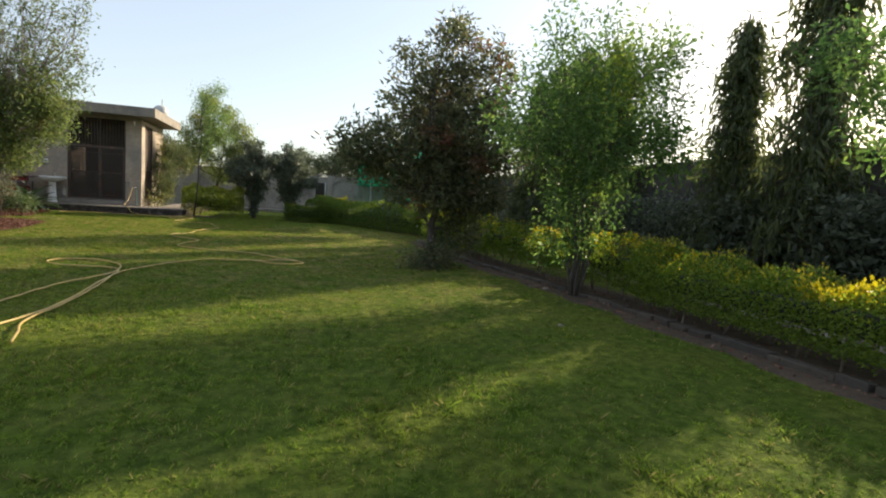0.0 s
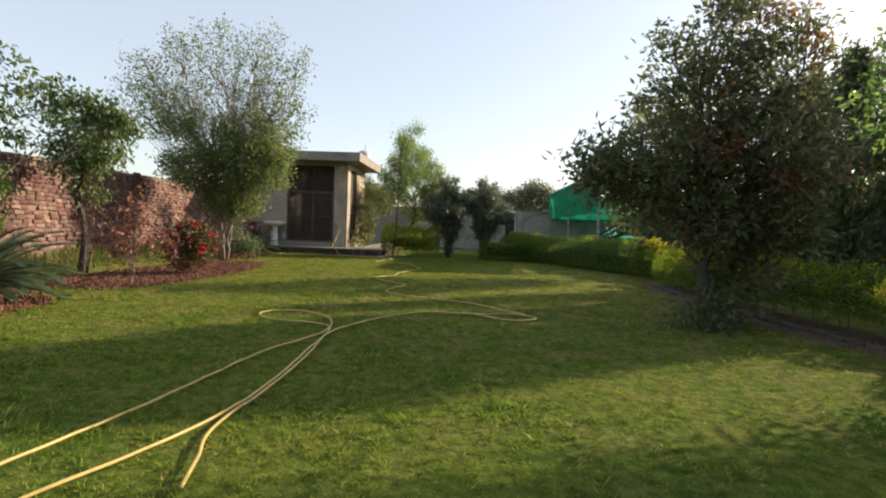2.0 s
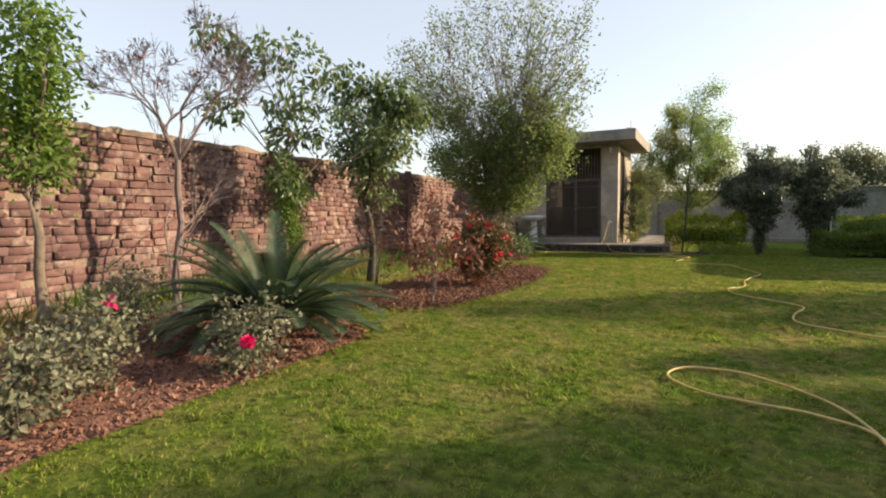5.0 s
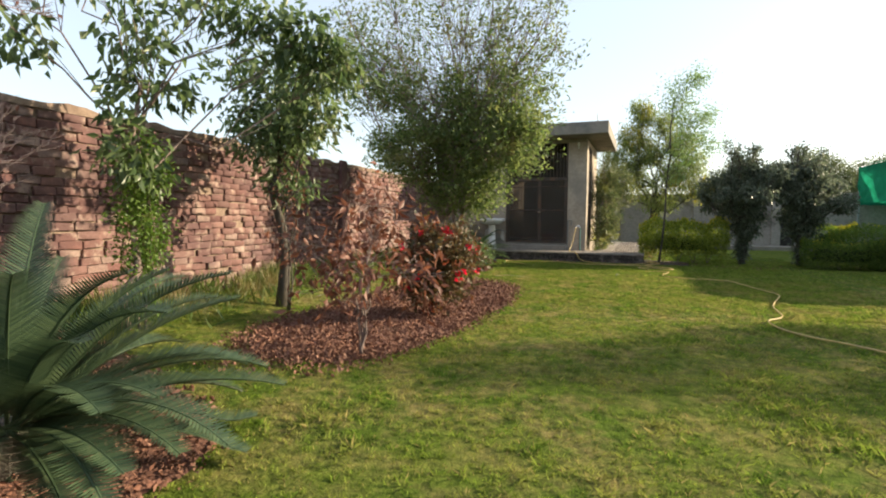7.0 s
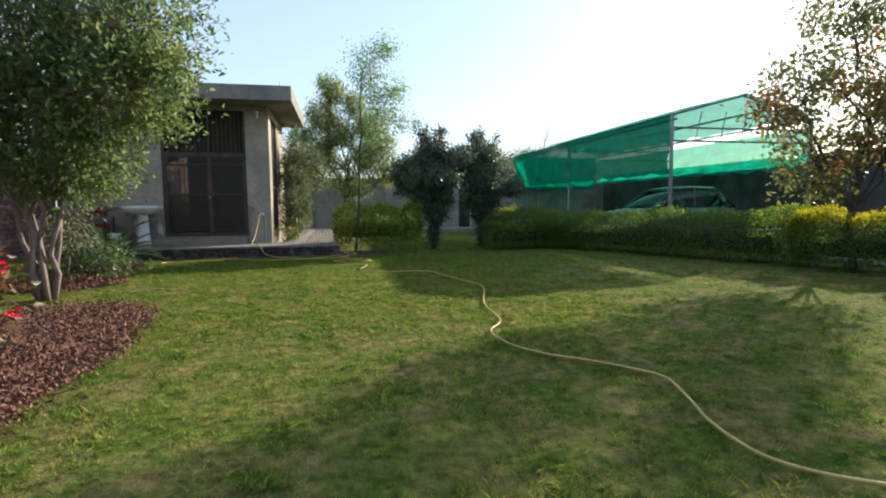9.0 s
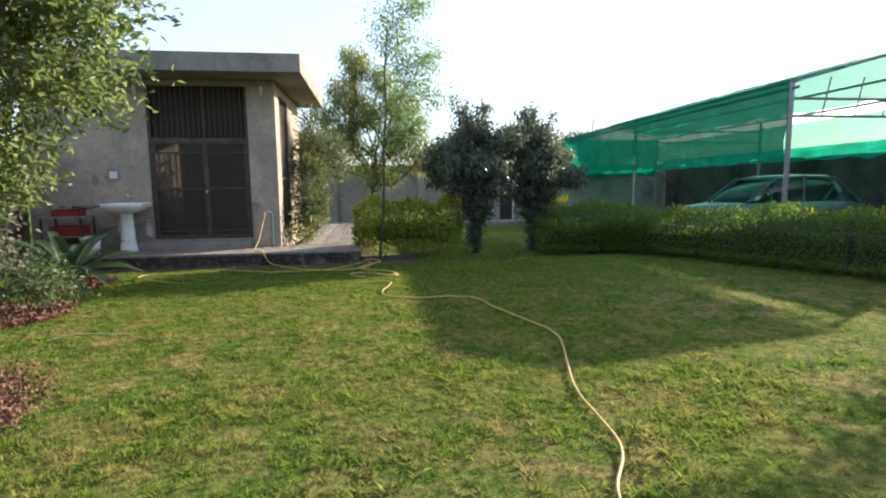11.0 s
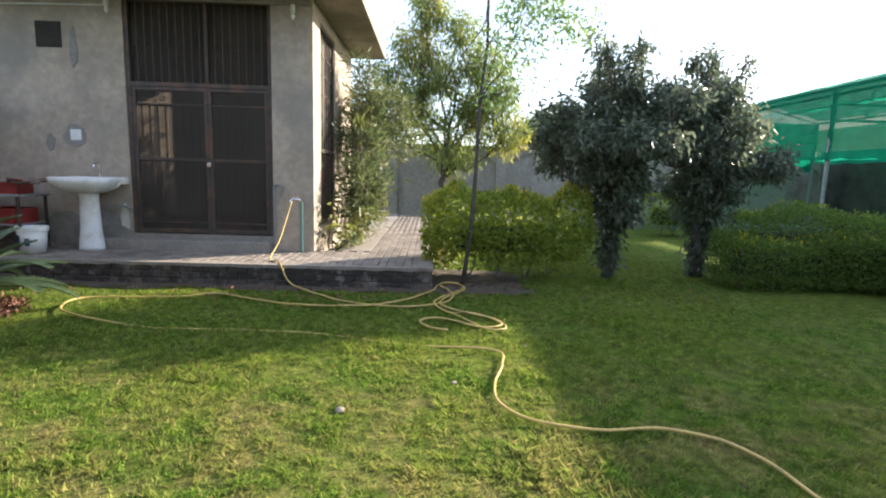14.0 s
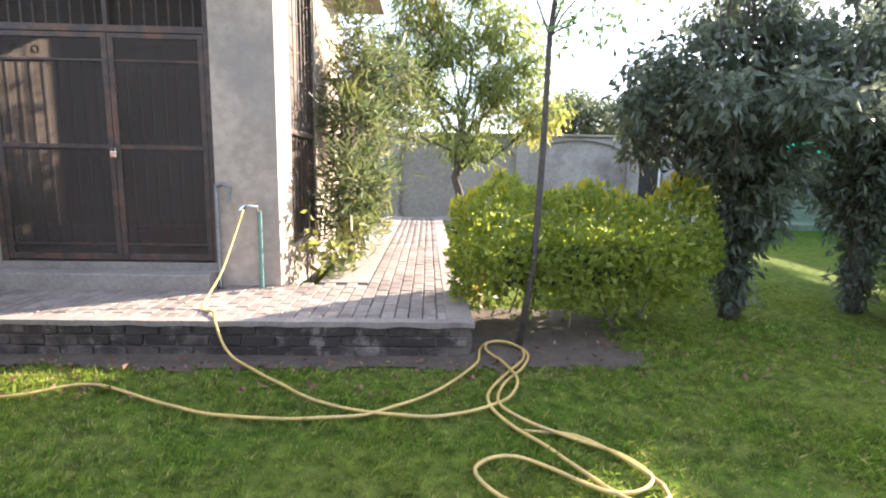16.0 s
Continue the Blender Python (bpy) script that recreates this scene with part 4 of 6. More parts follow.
stand = thing("work_stand", (-10.75, 23.45, PZ), "low steel stand with a grey board top", "table")
part("top", box(-0.42, 0.38, -0.28, 0.28, 0.72, 0.75, 0.006), M["grey_board"], stand)
for x in (-0.38, 0.34):
    for y in (-0.24, 0.24):
        part("leg", box(x - 0.015, x + 0.015, y - 0.015, y + 0.015, 0, 0.72), M["dark_steel"], stand)
part("shelf", box(-0.38, 0.34, -0.25, 0.25, 0.34, 0.36), M["grey_board"], stand)
crate((-10.72, 23.42, PZ + 0.75), 6, 0.24, 0.17, 0.15)
crate((-10.74, 23.44, PZ + 0.36), -4, 0.26, 0.2, 0.2)
rngs = random.Random(5)
for k in range(9):
    t = thing("garden_tool", (-10.72 + rngs.uniform(-0.2, 0.45), 23.42 + rngs.uniform(-0.15, 0.15), PZ + 0.92), "rusty hand tool lying on the crate", "tool", "tools on the crate")
    t.rotation_euler = (rngs.uniform(-0.3, 0.3), rngs.uniform(-0.3, 0.3), rngs.uniform(0, 6))
    part("grip", tube([(-0.14, 0, 0), (0.04, 0, 0.01)], 0.018), M["pale_bark"], t)
    part("blade", box(0.03, 0.16, -0.03, 0.03, 0.0, 0.015, 0.004), M["dark_steel"] if k % 2 else M["plastic_red"], t)


def bucket(loc, label, mat, r, h):
    e = thing("bucket", loc, label, "bucket")
    part("body", rings([(0, 0, 0, r * 0.82, r * 0.82), (0, 0, h, r, r), (0, 0, h, r * 0.93, r * 0.93), (0, 0, 0.04, r * 0.76, r * 0.76)], 24), mat, e, smooth=True)
    part("rim", rings([(0, 0, h - 0.05, r + 0.012, r + 0.012), (0, 0, h + 0.004, r + 0.014, r + 0.014)], 24, cap=False), mat, e)
    part("wire_handle", tube([(r * math.cos(a), -0.35 * r * math.sin(a) - 0.02, h - 0.03 - 0.5 * r * math.sin(a)) for a in np.linspace(0, math.pi, 13)], 0.005), M["grey_steel"], e)
    return e


pail = bucket((-10.25, 23.2, PZ), "white plastic paint pail with dark printed label", M["plastic_white"], 0.17, 0.34)
bm = bmesh.new()
for a0, a1, z0, z1 in ((-2.5, -1.9, 0.08, 0.24), (-1.5, -1.15, 0.1, 0.2)):
    arc = np.linspace(a0, a1, 8)
    lo = [bm.verts.new((0.152 * math.cos(a), 0.152 * math.sin(a), z0)) for a in arc]
    hi = [bm.verts.new((0.163 * math.cos(a), 0.163 * math.sin(a), z1)) for a in arc]
    for k in range(7):
        bm.faces.new((lo[k], lo[k + 1], hi[k + 1], hi[k]))
part("label", bm, M["plastic_blue"], pail, "dark blue printed label")
bucket((-10.85, 23.1, PZ), "dull red plastic bucket on the platform", M["plastic_red"], 0.17, 0.3)

pipes = thing("tap_stand", (-7.08, 23.78, PZ), "green standpipe with brass tap beside the pillar", "tap")
part("standpipe", tube([(0.2, 0, 0), (0.2, 0, 0.72)], 0.025, n=8), M["green_pipe"], pipes)
part("tap_body", tube([(0.2, 0, 0.7), (0.19, -0.03, 0.76), (0.1, -0.08, 0.77), (0.06, -0.1, 0.72)], 0.02, n=8), M["chrome"], pipes)
part("tap_handle", box(0.1, 0.2, -0.05, -0.03, 0.79, 0.81), M["chrome"], pipes)
riser = thing("water_pipe", (-7.26, 23.8, PZ), "grey galvanised water pipe with elbow", "pipe")
part("riser", tube([(-0.01, 0, 0), (-0.01, 0, 0.95)], 0.022, n=8), M["grey_steel"], riser)
part("elbow", tube([(-0.01, 0, 0.93), (0.05, -0.02, 0.96), (0.12, -0.02, 0.93), (0.1, -0.02, 0.78)], 0.02, n=8), M["grey_steel"], riser)

# ---- hoses ----
HR = 0.0098
G = 0.034
S = 0.0
def hose(pts, label):
    line = smooth_line([(*p, G) if len(p) == 2 else p for p in pts], 0.045)
    line = [Vector((p.x, p.y, p.z + (ground_z(p.x, p.y) if p.z < 0.1 and p.y < 22.5 else 0))) for p in line]
    bm = tube(line, HR, n=8)
    me = bpy.data.meshes.new("garden_hose")
    bmesh.ops.recalc_face_normals(bm, faces=bm.faces)
    bm.to_mesh(me)
    bm.free()
    me.materials.append(M["hose"])
    me.polygons.foreach_set("use_smooth", [True] * len(me.polygons))
    tagged(new("garden_hose", me), label, "hose", "garden hoses")


hose([(-4.4, 2.6), (-3.7, 4.5), (-3.54, 5.18), (-3.45, 5.8), (-3.29, 7.15), (-3.02, 8.1), (-3.15, 8.85), (-3.6, 9.35), (-4.0, 9.35), (-4.15, 9.06), (-3.85, 8.75), (-3.3, 8.6), (-3.0, 8.3), (-2.92, 7.17), (-2.89, 6.2), (-2.93, 5.55), (-3.06, 5.05), (-3.35, 4.3), (-4.0, 2.6)],
     "yellow garden hose looped on the lawn")
hose([(-2.66, 4.72, G), (-2.74, 5.0, G), (-2.86, 5.4, G), (-2.85, 6.2, G), (-2.87, 7.17, G), (-2.93, 8.2, G), (-2.51, 9.22, G), (-2.0, 9.81, G), (-1.6, 9.75, G), (-1.15, 9.8, G), (-0.8, 9.95, G), (-0.48, 9.63, G), (-0.9, 9.4, G), (-1.5, 9.9, G)], "yellow garden hose trailing across the lawn")
hose([(-0.6, 9.9), (-1.4, 10.8), (-2.5, 11.4), (-2.92, 11.75), (-2.94, 12.19), (-2.74, 12.89), (-2.93, 13.24), (-3.45, 13.8), (-3.56, 14.41), (-3.3, 14.95), (-3.24, 15.75), (-2.96, 16.75), (-2.89, 17.1), (-2.93, 17.45), (-3.05, 17.8), (-3.26, 18.4), (-3.33, 18.85), (-3.62, 19.11), (-4.08, 19.09), (-4.41, 19.18), (-4.58, 19.42), (-4.57, 19.72), (-4.47, 20.08), (-4.5, 20.38), (-5.15, 20.57, S), (-5.5, 20.66, S), (-6.13, 20.83, S), (-6.8, 20.86, S), (-7.55, 20.91, S), (-8.32, 21.1, G), (-8.65, 21.4, G), (-8.66, 21.75, G), (-8.12, 21.88, G), (-7.75, 21.95, G), (-7.39, 22.1, G), (-6.79, 21.83, G), (-6.46, 21.71, G), (-6.05, 21.66, G), (-5.73, 21.69, G), (-5.58, 21.77, G), (-5.31, 21.97, G), (-5.08, 22.29, G), (-4.97, 22.51, G), (-4.93, 22.76, G), (-4.85, 22.93, G), (-4.74, 22.94, G), (-4.61, 22.8, G), (-4.63, 22.58, G), (-4.78, 22.32, G), (-4.93, 22.05, G), (-4.97, 21.88, G), (-4.92, 21.67, G), (-4.72, 21.35, G), (-4.5, 20.98, G), (-4.36, 20.95, G), (-4.3, 21.07, G), (-4.53, 21.45, G), (-4.82, 21.6, S)],
     "long yellow garden hose winding over the lawn")
hose([(-6.99, 23.67, 1.0), (-7.02, 23.6, 0.85), (-7.06, 23.3, 0.5), (-7.1, 23.0, PZ + 0.02), (-6.95, 22.85, PZ + 0.02), (-6.85, 22.64, PZ - 0.01), (-6.7, 22.5, 0.08), (-6.28, 22.14, 0.04), (-5.93, 21.85, G), (-5.62, 21.735, G), (-5.31, 21.69, G), (-5.04, 21.77, G), (-4.84, 21.93, G), (-4.75, 22.15, G + 0.02), (-4.8, 22.45, G + 0.02), (-4.89, 22.72, G + 0.02), (-4.84, 22.88, G + 0.02), (-4.7, 22.88, G + 0.02), (-4.58, 22.7, G), (-4.66, 22.42, G), (-4.86, 22.08, G), (-4.9, 21.8, G), (-4.7, 21.55, G), (-4.4, 21.3, G), (-4.33, 21.1, G), (-4.55, 21.02, G), (-4.9, 21.3, G), (-5.11, 21.2, G), (-5.02, 21.0, G), (-4.85, 20.93, G)],
     "yellow hose running from the tap over the platform edge")


# ---- carport and car ----
port = thing("carport", (5.4, 27, 0), "steel carport hung with green shade net", "carport")
pm = Matrix.Translation((-5.4, -27, 0))


def ppart(name, bm, mat, label=""):
    bm.transform(pm)
    return part(name, bm, mat, port, label)


CX0, CXM, CX1, CY0, CY1, CZE, CZR = 3.05, 5.0, 7.1, 21.1, 32.6, 3.38, 3.9
for y in (CY0, 26.8, CY1):
    for x in (CX0, CX1):
        ppart("post", tube([(x, y, 0), (x, y, CZE)], 0.045, n=8), M["grey_steel"])
    for z0, z1 in ((CZE, CZR), (CZE - 0.3, CZE - 0.3), (CZE - 0.62, CZE - 0.62)):
        ppart("truss", tube([(CX0, y, z0), (CXM, y, z1), (CX1, y, z0)], 0.025), M["grey_steel"])
    for x in (3.7, 4.4, 5.0, 5.7, 6.4):
        ppart("strut", tube([(x, y, CZE - 0.62), (x + 0.15, y, CZE + 0.1)], 0.014), M["grey_steel"])
for x, z in ((CX0, CZE), (CXM, CZR), (CX1, CZE), (CX0, CZE - 0.12), (4.0, 3.64), (6.0, 3.64)):
    ppart("purlin", tube([(x, CY0 - 0.15, z), (x, CY1, z)], 0.03), M["grey_steel"])


def drape(p, u, w, nu, nw, sag, seed):
    """A hanging net: corner p, edges u and w, with soft billows."""
    bm = bmesh.new()
    p, u, w = Vector(p), Vector(u), Vector(w)
    nrm = u.cross(w).normalized()
    rows = [[bm.verts.new(p + u * (i / nu) + w * (j / nw) + nrm * sag * (noise.noise((i * 0.35, j * 0.4, seed)) * (0.3 + j / nw)) + w.normalized() * (sag * 0.8 * noise.noise((i * 0.5, 7, seed)) if j == nw else 0)) for i in range(nu + 1)] for j in range(nw + 1)]
    for a, b in zip(rows, rows[1:]):
        for i in range(nu):
            bm.faces.new((a[i], a[i + 1], b[i + 1], b[i]))
    bmesh.ops.solidify(bm, geom=bm.faces[:], thickness=0.004)
    return bm


ppart("side_net", drape((CX0 - 0.06, CY0, CZE + 0.02), (0, CY1 - CY0, 0), (0, 0, -1.44), 46, 8, 0.09, 1), M["net"])
# stands in for a roof sheet: net here lets light reach the side net
ppart("roof_slope", drape((CX0 - 0.1, CY0 - 0.1, CZE + 0.06), (0, CY1 - CY0, 0), (CXM - CX0 + 0.1, 0, CZR - CZE), 46, 8, 0.05, 2), M["net_thin"])
ppart("roof_slope", drape((CXM, CY0 - 0.1, CZR + 0.06), (0, CY1 - CY0, 0), (CX1 - CXM, 0, CZE - CZR), 46, 8, 0.07, 3), M["net_thin"])
ppart("far_net", drape((CX1 + 0.05, CY0, CZE - 0.2), (0, CY1 - CY0, 0), (0, 0, -1.05), 46, 8, 0.1, 4), M["net_thin"], "thin sunlit green net")
ppart("end_net", drape((CX0, CY1 + 0.05, CZE), (CX1 - CX0, 0, 0), (0, 0, -1.5), 20, 8, 0.08, 5), M["net"])

car = thing("parked_car", (4.9, 23.7, 0.03), "dark grey-green hatchback parked under the net", "car")
car.scale = (1.06, 1.06, 1.08)


def loft(stations, n_bevel=0):
    """A body from cross-sections: rows of (x, half width, z low, z high)."""
    bm = bmesh.new()
    rows = []
    for x, hw, z0, z1 in stations:
        pts = [(-hw, z0), (-hw * 1.02, z0 + (z1 - z0) * 0.5), (-hw * 0.93, z1 - 0.04), (-hw * 0.8, z1), (hw * 0.8, z1), (hw * 0.93, z1 - 0.04), (hw * 1.02, z0 + (z1 - z0) * 0.5), (hw, z0)]
        rows.append([bm.verts.new((x, y, z)) for y, z in pts])
    for a, b in zip(rows, rows[1:]):
        for i in range(8):
            bm.faces.new((a[i], a[(i + 1) % 8], b[(i + 1) % 8], b[i]))
    bm.faces.new(rows[0])
    bm.faces.new(rows[-1][::-1])
    return bm


part("body", loft([(-1.9, 0.65, 0.4, 0.7), (-1.8, 0.76, 0.3, 0.86), (-1.0, 0.82, 0.25, 0.98), (0, 0.83, 0.25, 1.0), (1.2, 0.83, 0.25, 1.0), (1.75, 0.78, 0.3, 0.98), (1.85, 0.7, 0.4, 0.8)]), M["car_paint"], car, smooth=True)
part("cabin", loft([(-1.05, 0.7, 0.95, 1.0), (-0.35, 0.66, 0.95, 1.47), (0.2, 0.65, 0.95, 1.54), (1.0, 0.64, 0.95, 1.52), (1.7, 0.66, 0.95, 1.02)]), M["glass"], car, smooth=True)
part("roof", loft([(-0.4, 0.62, 1.46, 1.5), (0.2, 0.63, 1.5, 1.57), (1.0, 0.61, 1.48, 1.55), (1.15, 0.58, 1.44, 1.48)]), M["car_paint"], car, smooth=True)
for y in (-0.66, 0.66):
    for x0, x1, z1 in ((-1.05, -0.37, 1.48), (0.3, 0.3, 1.54), (1.7, 1.05, 1.5)):
        part("window_post", tube([(x0, y, 0.98), (x1, y * 0.95, z1)], 0.03), M["car_paint"], car)
for x in (-1.25, 1.2):
    for y in (-0.78, 0.78):
        w = part("wheel", rings([(0, 0, -0.09, 0.29, 0.29), (0, 0, 0.09, 0.29, 0.29)], 20), M["rubber"], car)
        w.rotation_euler[0], w.location = radians(90), (x, y, 0.29)
        part("rim", rings([(0, 0, -0.1, 0.18, 0.18), (0, 0, 0.1, 0.18, 0.18)], 16), M["chrome"], w)
for y in (-0.55, 0.55):
    part("headlight", rings([(-1.86, y, 0.64, 0.06, 0.14), (-1.84, y, 0.74, 0.08, 0.15)], 12), M["chrome"], car)
    part("tail_light", rings([(1.82, y * 1.1, 0.7, 0.05, 0.1), (1.82, y * 1.1, 0.9, 0.05, 0.08)], 10), M["plastic_red"], car)


# ---- hedges ----
def hedge(loc, pts, width, height, label, seed, density=900, new_share=0.12, bottom=0.12, size=0.045, stems=True, category="hedge", yellow_lo=0.05, boxy=0.55, lumps=0.0, leaf="l_hedge"):
    """A clipped hedge along a line: a dark core coloured as its shaded inside, leaves over its rounded skin, yellow new
    growth on top.
    """
    rng = np.random.default_rng(seed)
    e = thing("hedge", loc, label, category, "clipped hedges")
    line = [np.array(p, float) for p in pts]
    segs = [(a, b, np.linalg.norm(b - a)) for a, b in zip(line, line[1:])]
    total = sum(s[2] for s in segs)
    n = int((total + width * 0.8) * density * 1.9)

    def place(s):
        for a, b, L in segs:
            if s <= L:
                break
            s -= L
        d = (b - a) / L
        return a + d * min(s, L), np.array([-d[1], d[0]])

    cs, outs, top = [], [], []
    for _ in range(n):
        s = rng.uniform(-width * 0.4, total + width * 0.4)
        end = max(0, -s, s - total) / (width * 0.4)
        q, side = place(min(max(s, 0), total))
        if end > 0:
            d = np.array([side[1], -side[0]]) * (1 if s > total else -1)
            q = q + d * min(end, 1) * width * 0.4
        bulge = 1 + 0.24 * noise.noise((q[0] * 1.1, q[1] * 1.1, seed)) + 0.1 * noise.noise((q[0] * 3, q[1] * 3, seed))
        lump = 1 - lumps * (0.5 - 0.5 * math.cos(2 * math.pi * s / 0.95 + 1.5 * noise.noise((s, seed, 0))))
        bulge *= lump
        h, w = height * bulge, width * (0.4 + 0.6 * lump) * 0.5 * (1 + 0.12 * noise.noise((q[0] * 1.7, q[1] * 1.7, seed + 3))) * math.sqrt(max(0.05, 1 - end * end * 0.9))
        a = rng.uniform(-0.25, math.pi + 0.25)
        u, z = math.cos(a), math.sin(a)
        k = boxy
        ux, zz = math.copysign(abs(u) ** k, u), math.copysign(abs(z) ** k, z)
        depth = 1 - abs(rng.normal(0, 0.17))
        zc = bottom + (h - bottom) * (0.42 + 0.58 * zz * depth)
        if rng.random() < 0.42:
            low = rng.uniform(0, 0.62)
            ux, zz = rng.choice((-1, 1)) * (0.8 + 0.2 * math.sqrt(low / 0.62)) * (0.7 + 0.3 * rng.random() ** 0.5 if end == 0 else rng.random()), 0.1
            zc = bottom + (h - bottom) * low
        if zc < bottom + rng.uniform(0, 0.12) or zc > h * 1.15:
            continue
        p = q + side * ux * w * depth
        cs.append((p[0], p[1], zc + rng.normal(0, 0.02)))
        outs.append((side[0] * ux, side[1] * ux, max(0, zz)))
        crest = zz > 0.8 and rng.random() < new_share * (1 if noise.noise((q[0] * 0.7, q[1] * 0.7, seed + 9)) > yellow_lo else 0.25)
        top.append(crest)
    cs, outs, top = np.array(cs), np.array(outs), np.array(top)
    v, f = leaves(rng, cs[~top], size, size * 0.55, 0.0, outs[~top] * 1.1)
    link("foliage", mesh_np("foliage", v, f, M[leaf]), e)
    if top.any():
        tc = np.repeat(cs[top], 3, 0) + rng.normal(0, 0.025, (top.sum() * 3, 3))
        tc[:, 2] += 0.03
        v, f = leaves(rng, tc, size, size * 0.55, -1.0, np.repeat(outs[top], 3, 0))
        link("new_growth", mesh_np("new_growth", v, f, M["l_hedge_new"]), e, "yellow young leaves")["kind"] = "stuff"
    # solid dark body whose colour stands for the shade between the leaves
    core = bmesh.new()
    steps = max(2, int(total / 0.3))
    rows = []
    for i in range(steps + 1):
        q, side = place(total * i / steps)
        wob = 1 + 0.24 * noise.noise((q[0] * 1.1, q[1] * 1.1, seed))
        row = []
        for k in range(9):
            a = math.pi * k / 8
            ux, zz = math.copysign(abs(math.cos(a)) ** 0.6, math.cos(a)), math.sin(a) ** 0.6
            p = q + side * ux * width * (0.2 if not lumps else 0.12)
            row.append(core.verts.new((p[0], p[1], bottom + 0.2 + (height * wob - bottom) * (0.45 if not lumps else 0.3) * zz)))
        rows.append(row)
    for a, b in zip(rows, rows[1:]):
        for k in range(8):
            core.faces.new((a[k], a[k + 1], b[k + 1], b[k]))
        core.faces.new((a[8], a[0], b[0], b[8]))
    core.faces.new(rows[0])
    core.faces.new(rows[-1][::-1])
    part("core", core, M["core_shade"], e)
    if stems:
        for s in np.arange(0.15, total, 0.42):
            q, side = place(s)
            for _ in range(2):
                o = q + side * rng.normal(0, width * 0.12)
                t = o + rng.normal(0, 0.12, 2)
                part("stem", tube([(o[0], o[1], -0.03), ((o[0] + t[0]) / 2 + 0.02, (o[1] + t[1]) / 2, 0.2), (t[0], t[1], height * 0.5)], 0.014, 0.008, 5), M["bark"], e)
    return e


hedge((4.17, 3, 0), [(0.15, -5.5), (0.15, -2), (0.02, 1.2), (-0.1, 2.8)], 1.12, 0.88, "clipped green hedge with yellow new tips beside the lawn", 21, 2600, 0.3, bottom=0.14, lumps=0.22, yellow_lo=0.12)
hedge((4.0, 8.2, 0), [(0.1, -2.2), (0, -0.9), (-0.15, 1.5), (-0.35, 3.0)], 0.85, 0.95, "clipped green hedge with yellow tips behind the kerb", 22, 1900, 0.22, bottom=0.2, lumps=0.42, yellow_lo=0.15)
hedge((3.5, 13, 0), [(0.1, -1.3), (0, 0.6), (0.1, 2.9)], 0.9, 0.95, "bushy yellow-tipped hedge along the lawn", 23, 1900, 0.28, bottom=0.08, lumps=0.3, yellow_lo=0.1)
hedge((3.0, 18, 0), [(0.85, 0.6), (0.15, 1.6), (-0.4, 2.9), (-1.1, 4.2), (-1.9, 5.3), (-2.7, 6.5)], 1.15, 1.04, "dense dark green clipped hedge curving beside the lawn", 24, 2900, 0.03, bottom=0.0, leaf="l_hedge_dark")
hedge((3.85, 17.9, 0), [(0.45, -1.0), (0.1, -0.1), (-0.15, 0.5)], 1.1, 1.08, "bushy clipped hedge with bright yellow tips", 28, 2600, 0.4, bottom=0.05, yellow_lo=-0.2, lumps=0.15, leaf="l_hedge_dark")
hedge((0.2, 23.2, 0), [(-1.0, 0.1), (0.2, 0.1), (1.4, -0.2)], 0.75, 0.74, "low clipped green hedge before the taller one", 25, 3000, 0.03, bottom=0.0, leaf="l_hedge_dark")
hedge((1.3, 29.8, 0), [(-0.35, 0), (0.45, 0.1)], 1.0, 1.15, "rounded clipped bush near the back wall", 26, 2200, 0.35)
hedge((-3.85, 23.5, 0), [(-0.8, -0.05), (-0.2, 0.0), (0.6, 0.15)], 1.2, 1.3, "rounded bush with small yellow-green leaves beside the platform", 27, 2300, 0.1, boxy=1.15, size=0.072, category="bush", bottom=0.2, yellow_lo=-0.1, leaf="l_bush", lumps=0.12)

# kerb of the hedge bed
kerb = tagged(new("kerb"), "dark brick kerb along the hedge bed", "kerb", kind="structure")
kline = smooth_line([(3.85, -4, 0), (3.82, 2, 0), (3.72, 4.3, 0), (3.6, 6.2, 0), (3.46, 8.0, 0), (3.2, 9.6, 0), (3.0, 11.5, 0), (2.95, 13.5, 0), (3.1, 15.5, 0)], 0.24)


# ---- trees and shrubs ----
tree("tree", (1.95, 10.2, 0), "dark-leaved young tree with reddish leaf tips", "tree",
     [(0, 0, 1.5, 1.3, 1.2, 0.6, 150), (-0.7, 0.1, 2.3, 1.15, 1.0, 0.8, 160), (0.7, -0.1, 2.4, 1.15, 1.0, 0.8, 160), (0.0, 0.1, 3.3, 1.25, 1.1, 0.8, 170), (0.25, 0, 4.3, 0.75, 0.7, 0.6, 70), (1.1, 0.1, 3.7, 0.75, 0.7, 0.7, 70), (-1.5, 0, 2.1, 0.5, 0.5, 0.4, 34), (0.9, 0.1, 1.5, 0.9, 0.8, 0.6, 90), (1.5, 0.2, 2.6, 0.8, 0.7, 0.8, 80), (0.6, 0, 0.7, 0.6, 0.5, 0.4, 40), (0.3, 0, 4.85, 0.2, 0.2, 0.35, 10), (1.3, 0, 4.4, 0.25, 0.25, 0.35, 12), (-0.6, 0, 4.1, 0.3, 0.3, 0.35, 14), (-1.9, 0, 2.4, 0.3, 0.3, 0.3, 12)],
     (0.13, 0.045, M["l_tree_dark"]), (1.7, 0.085, 0.05, 0.0), M["dark_bark"], 31, twig_leaves=20, droop=-0.1, spread=0.2)
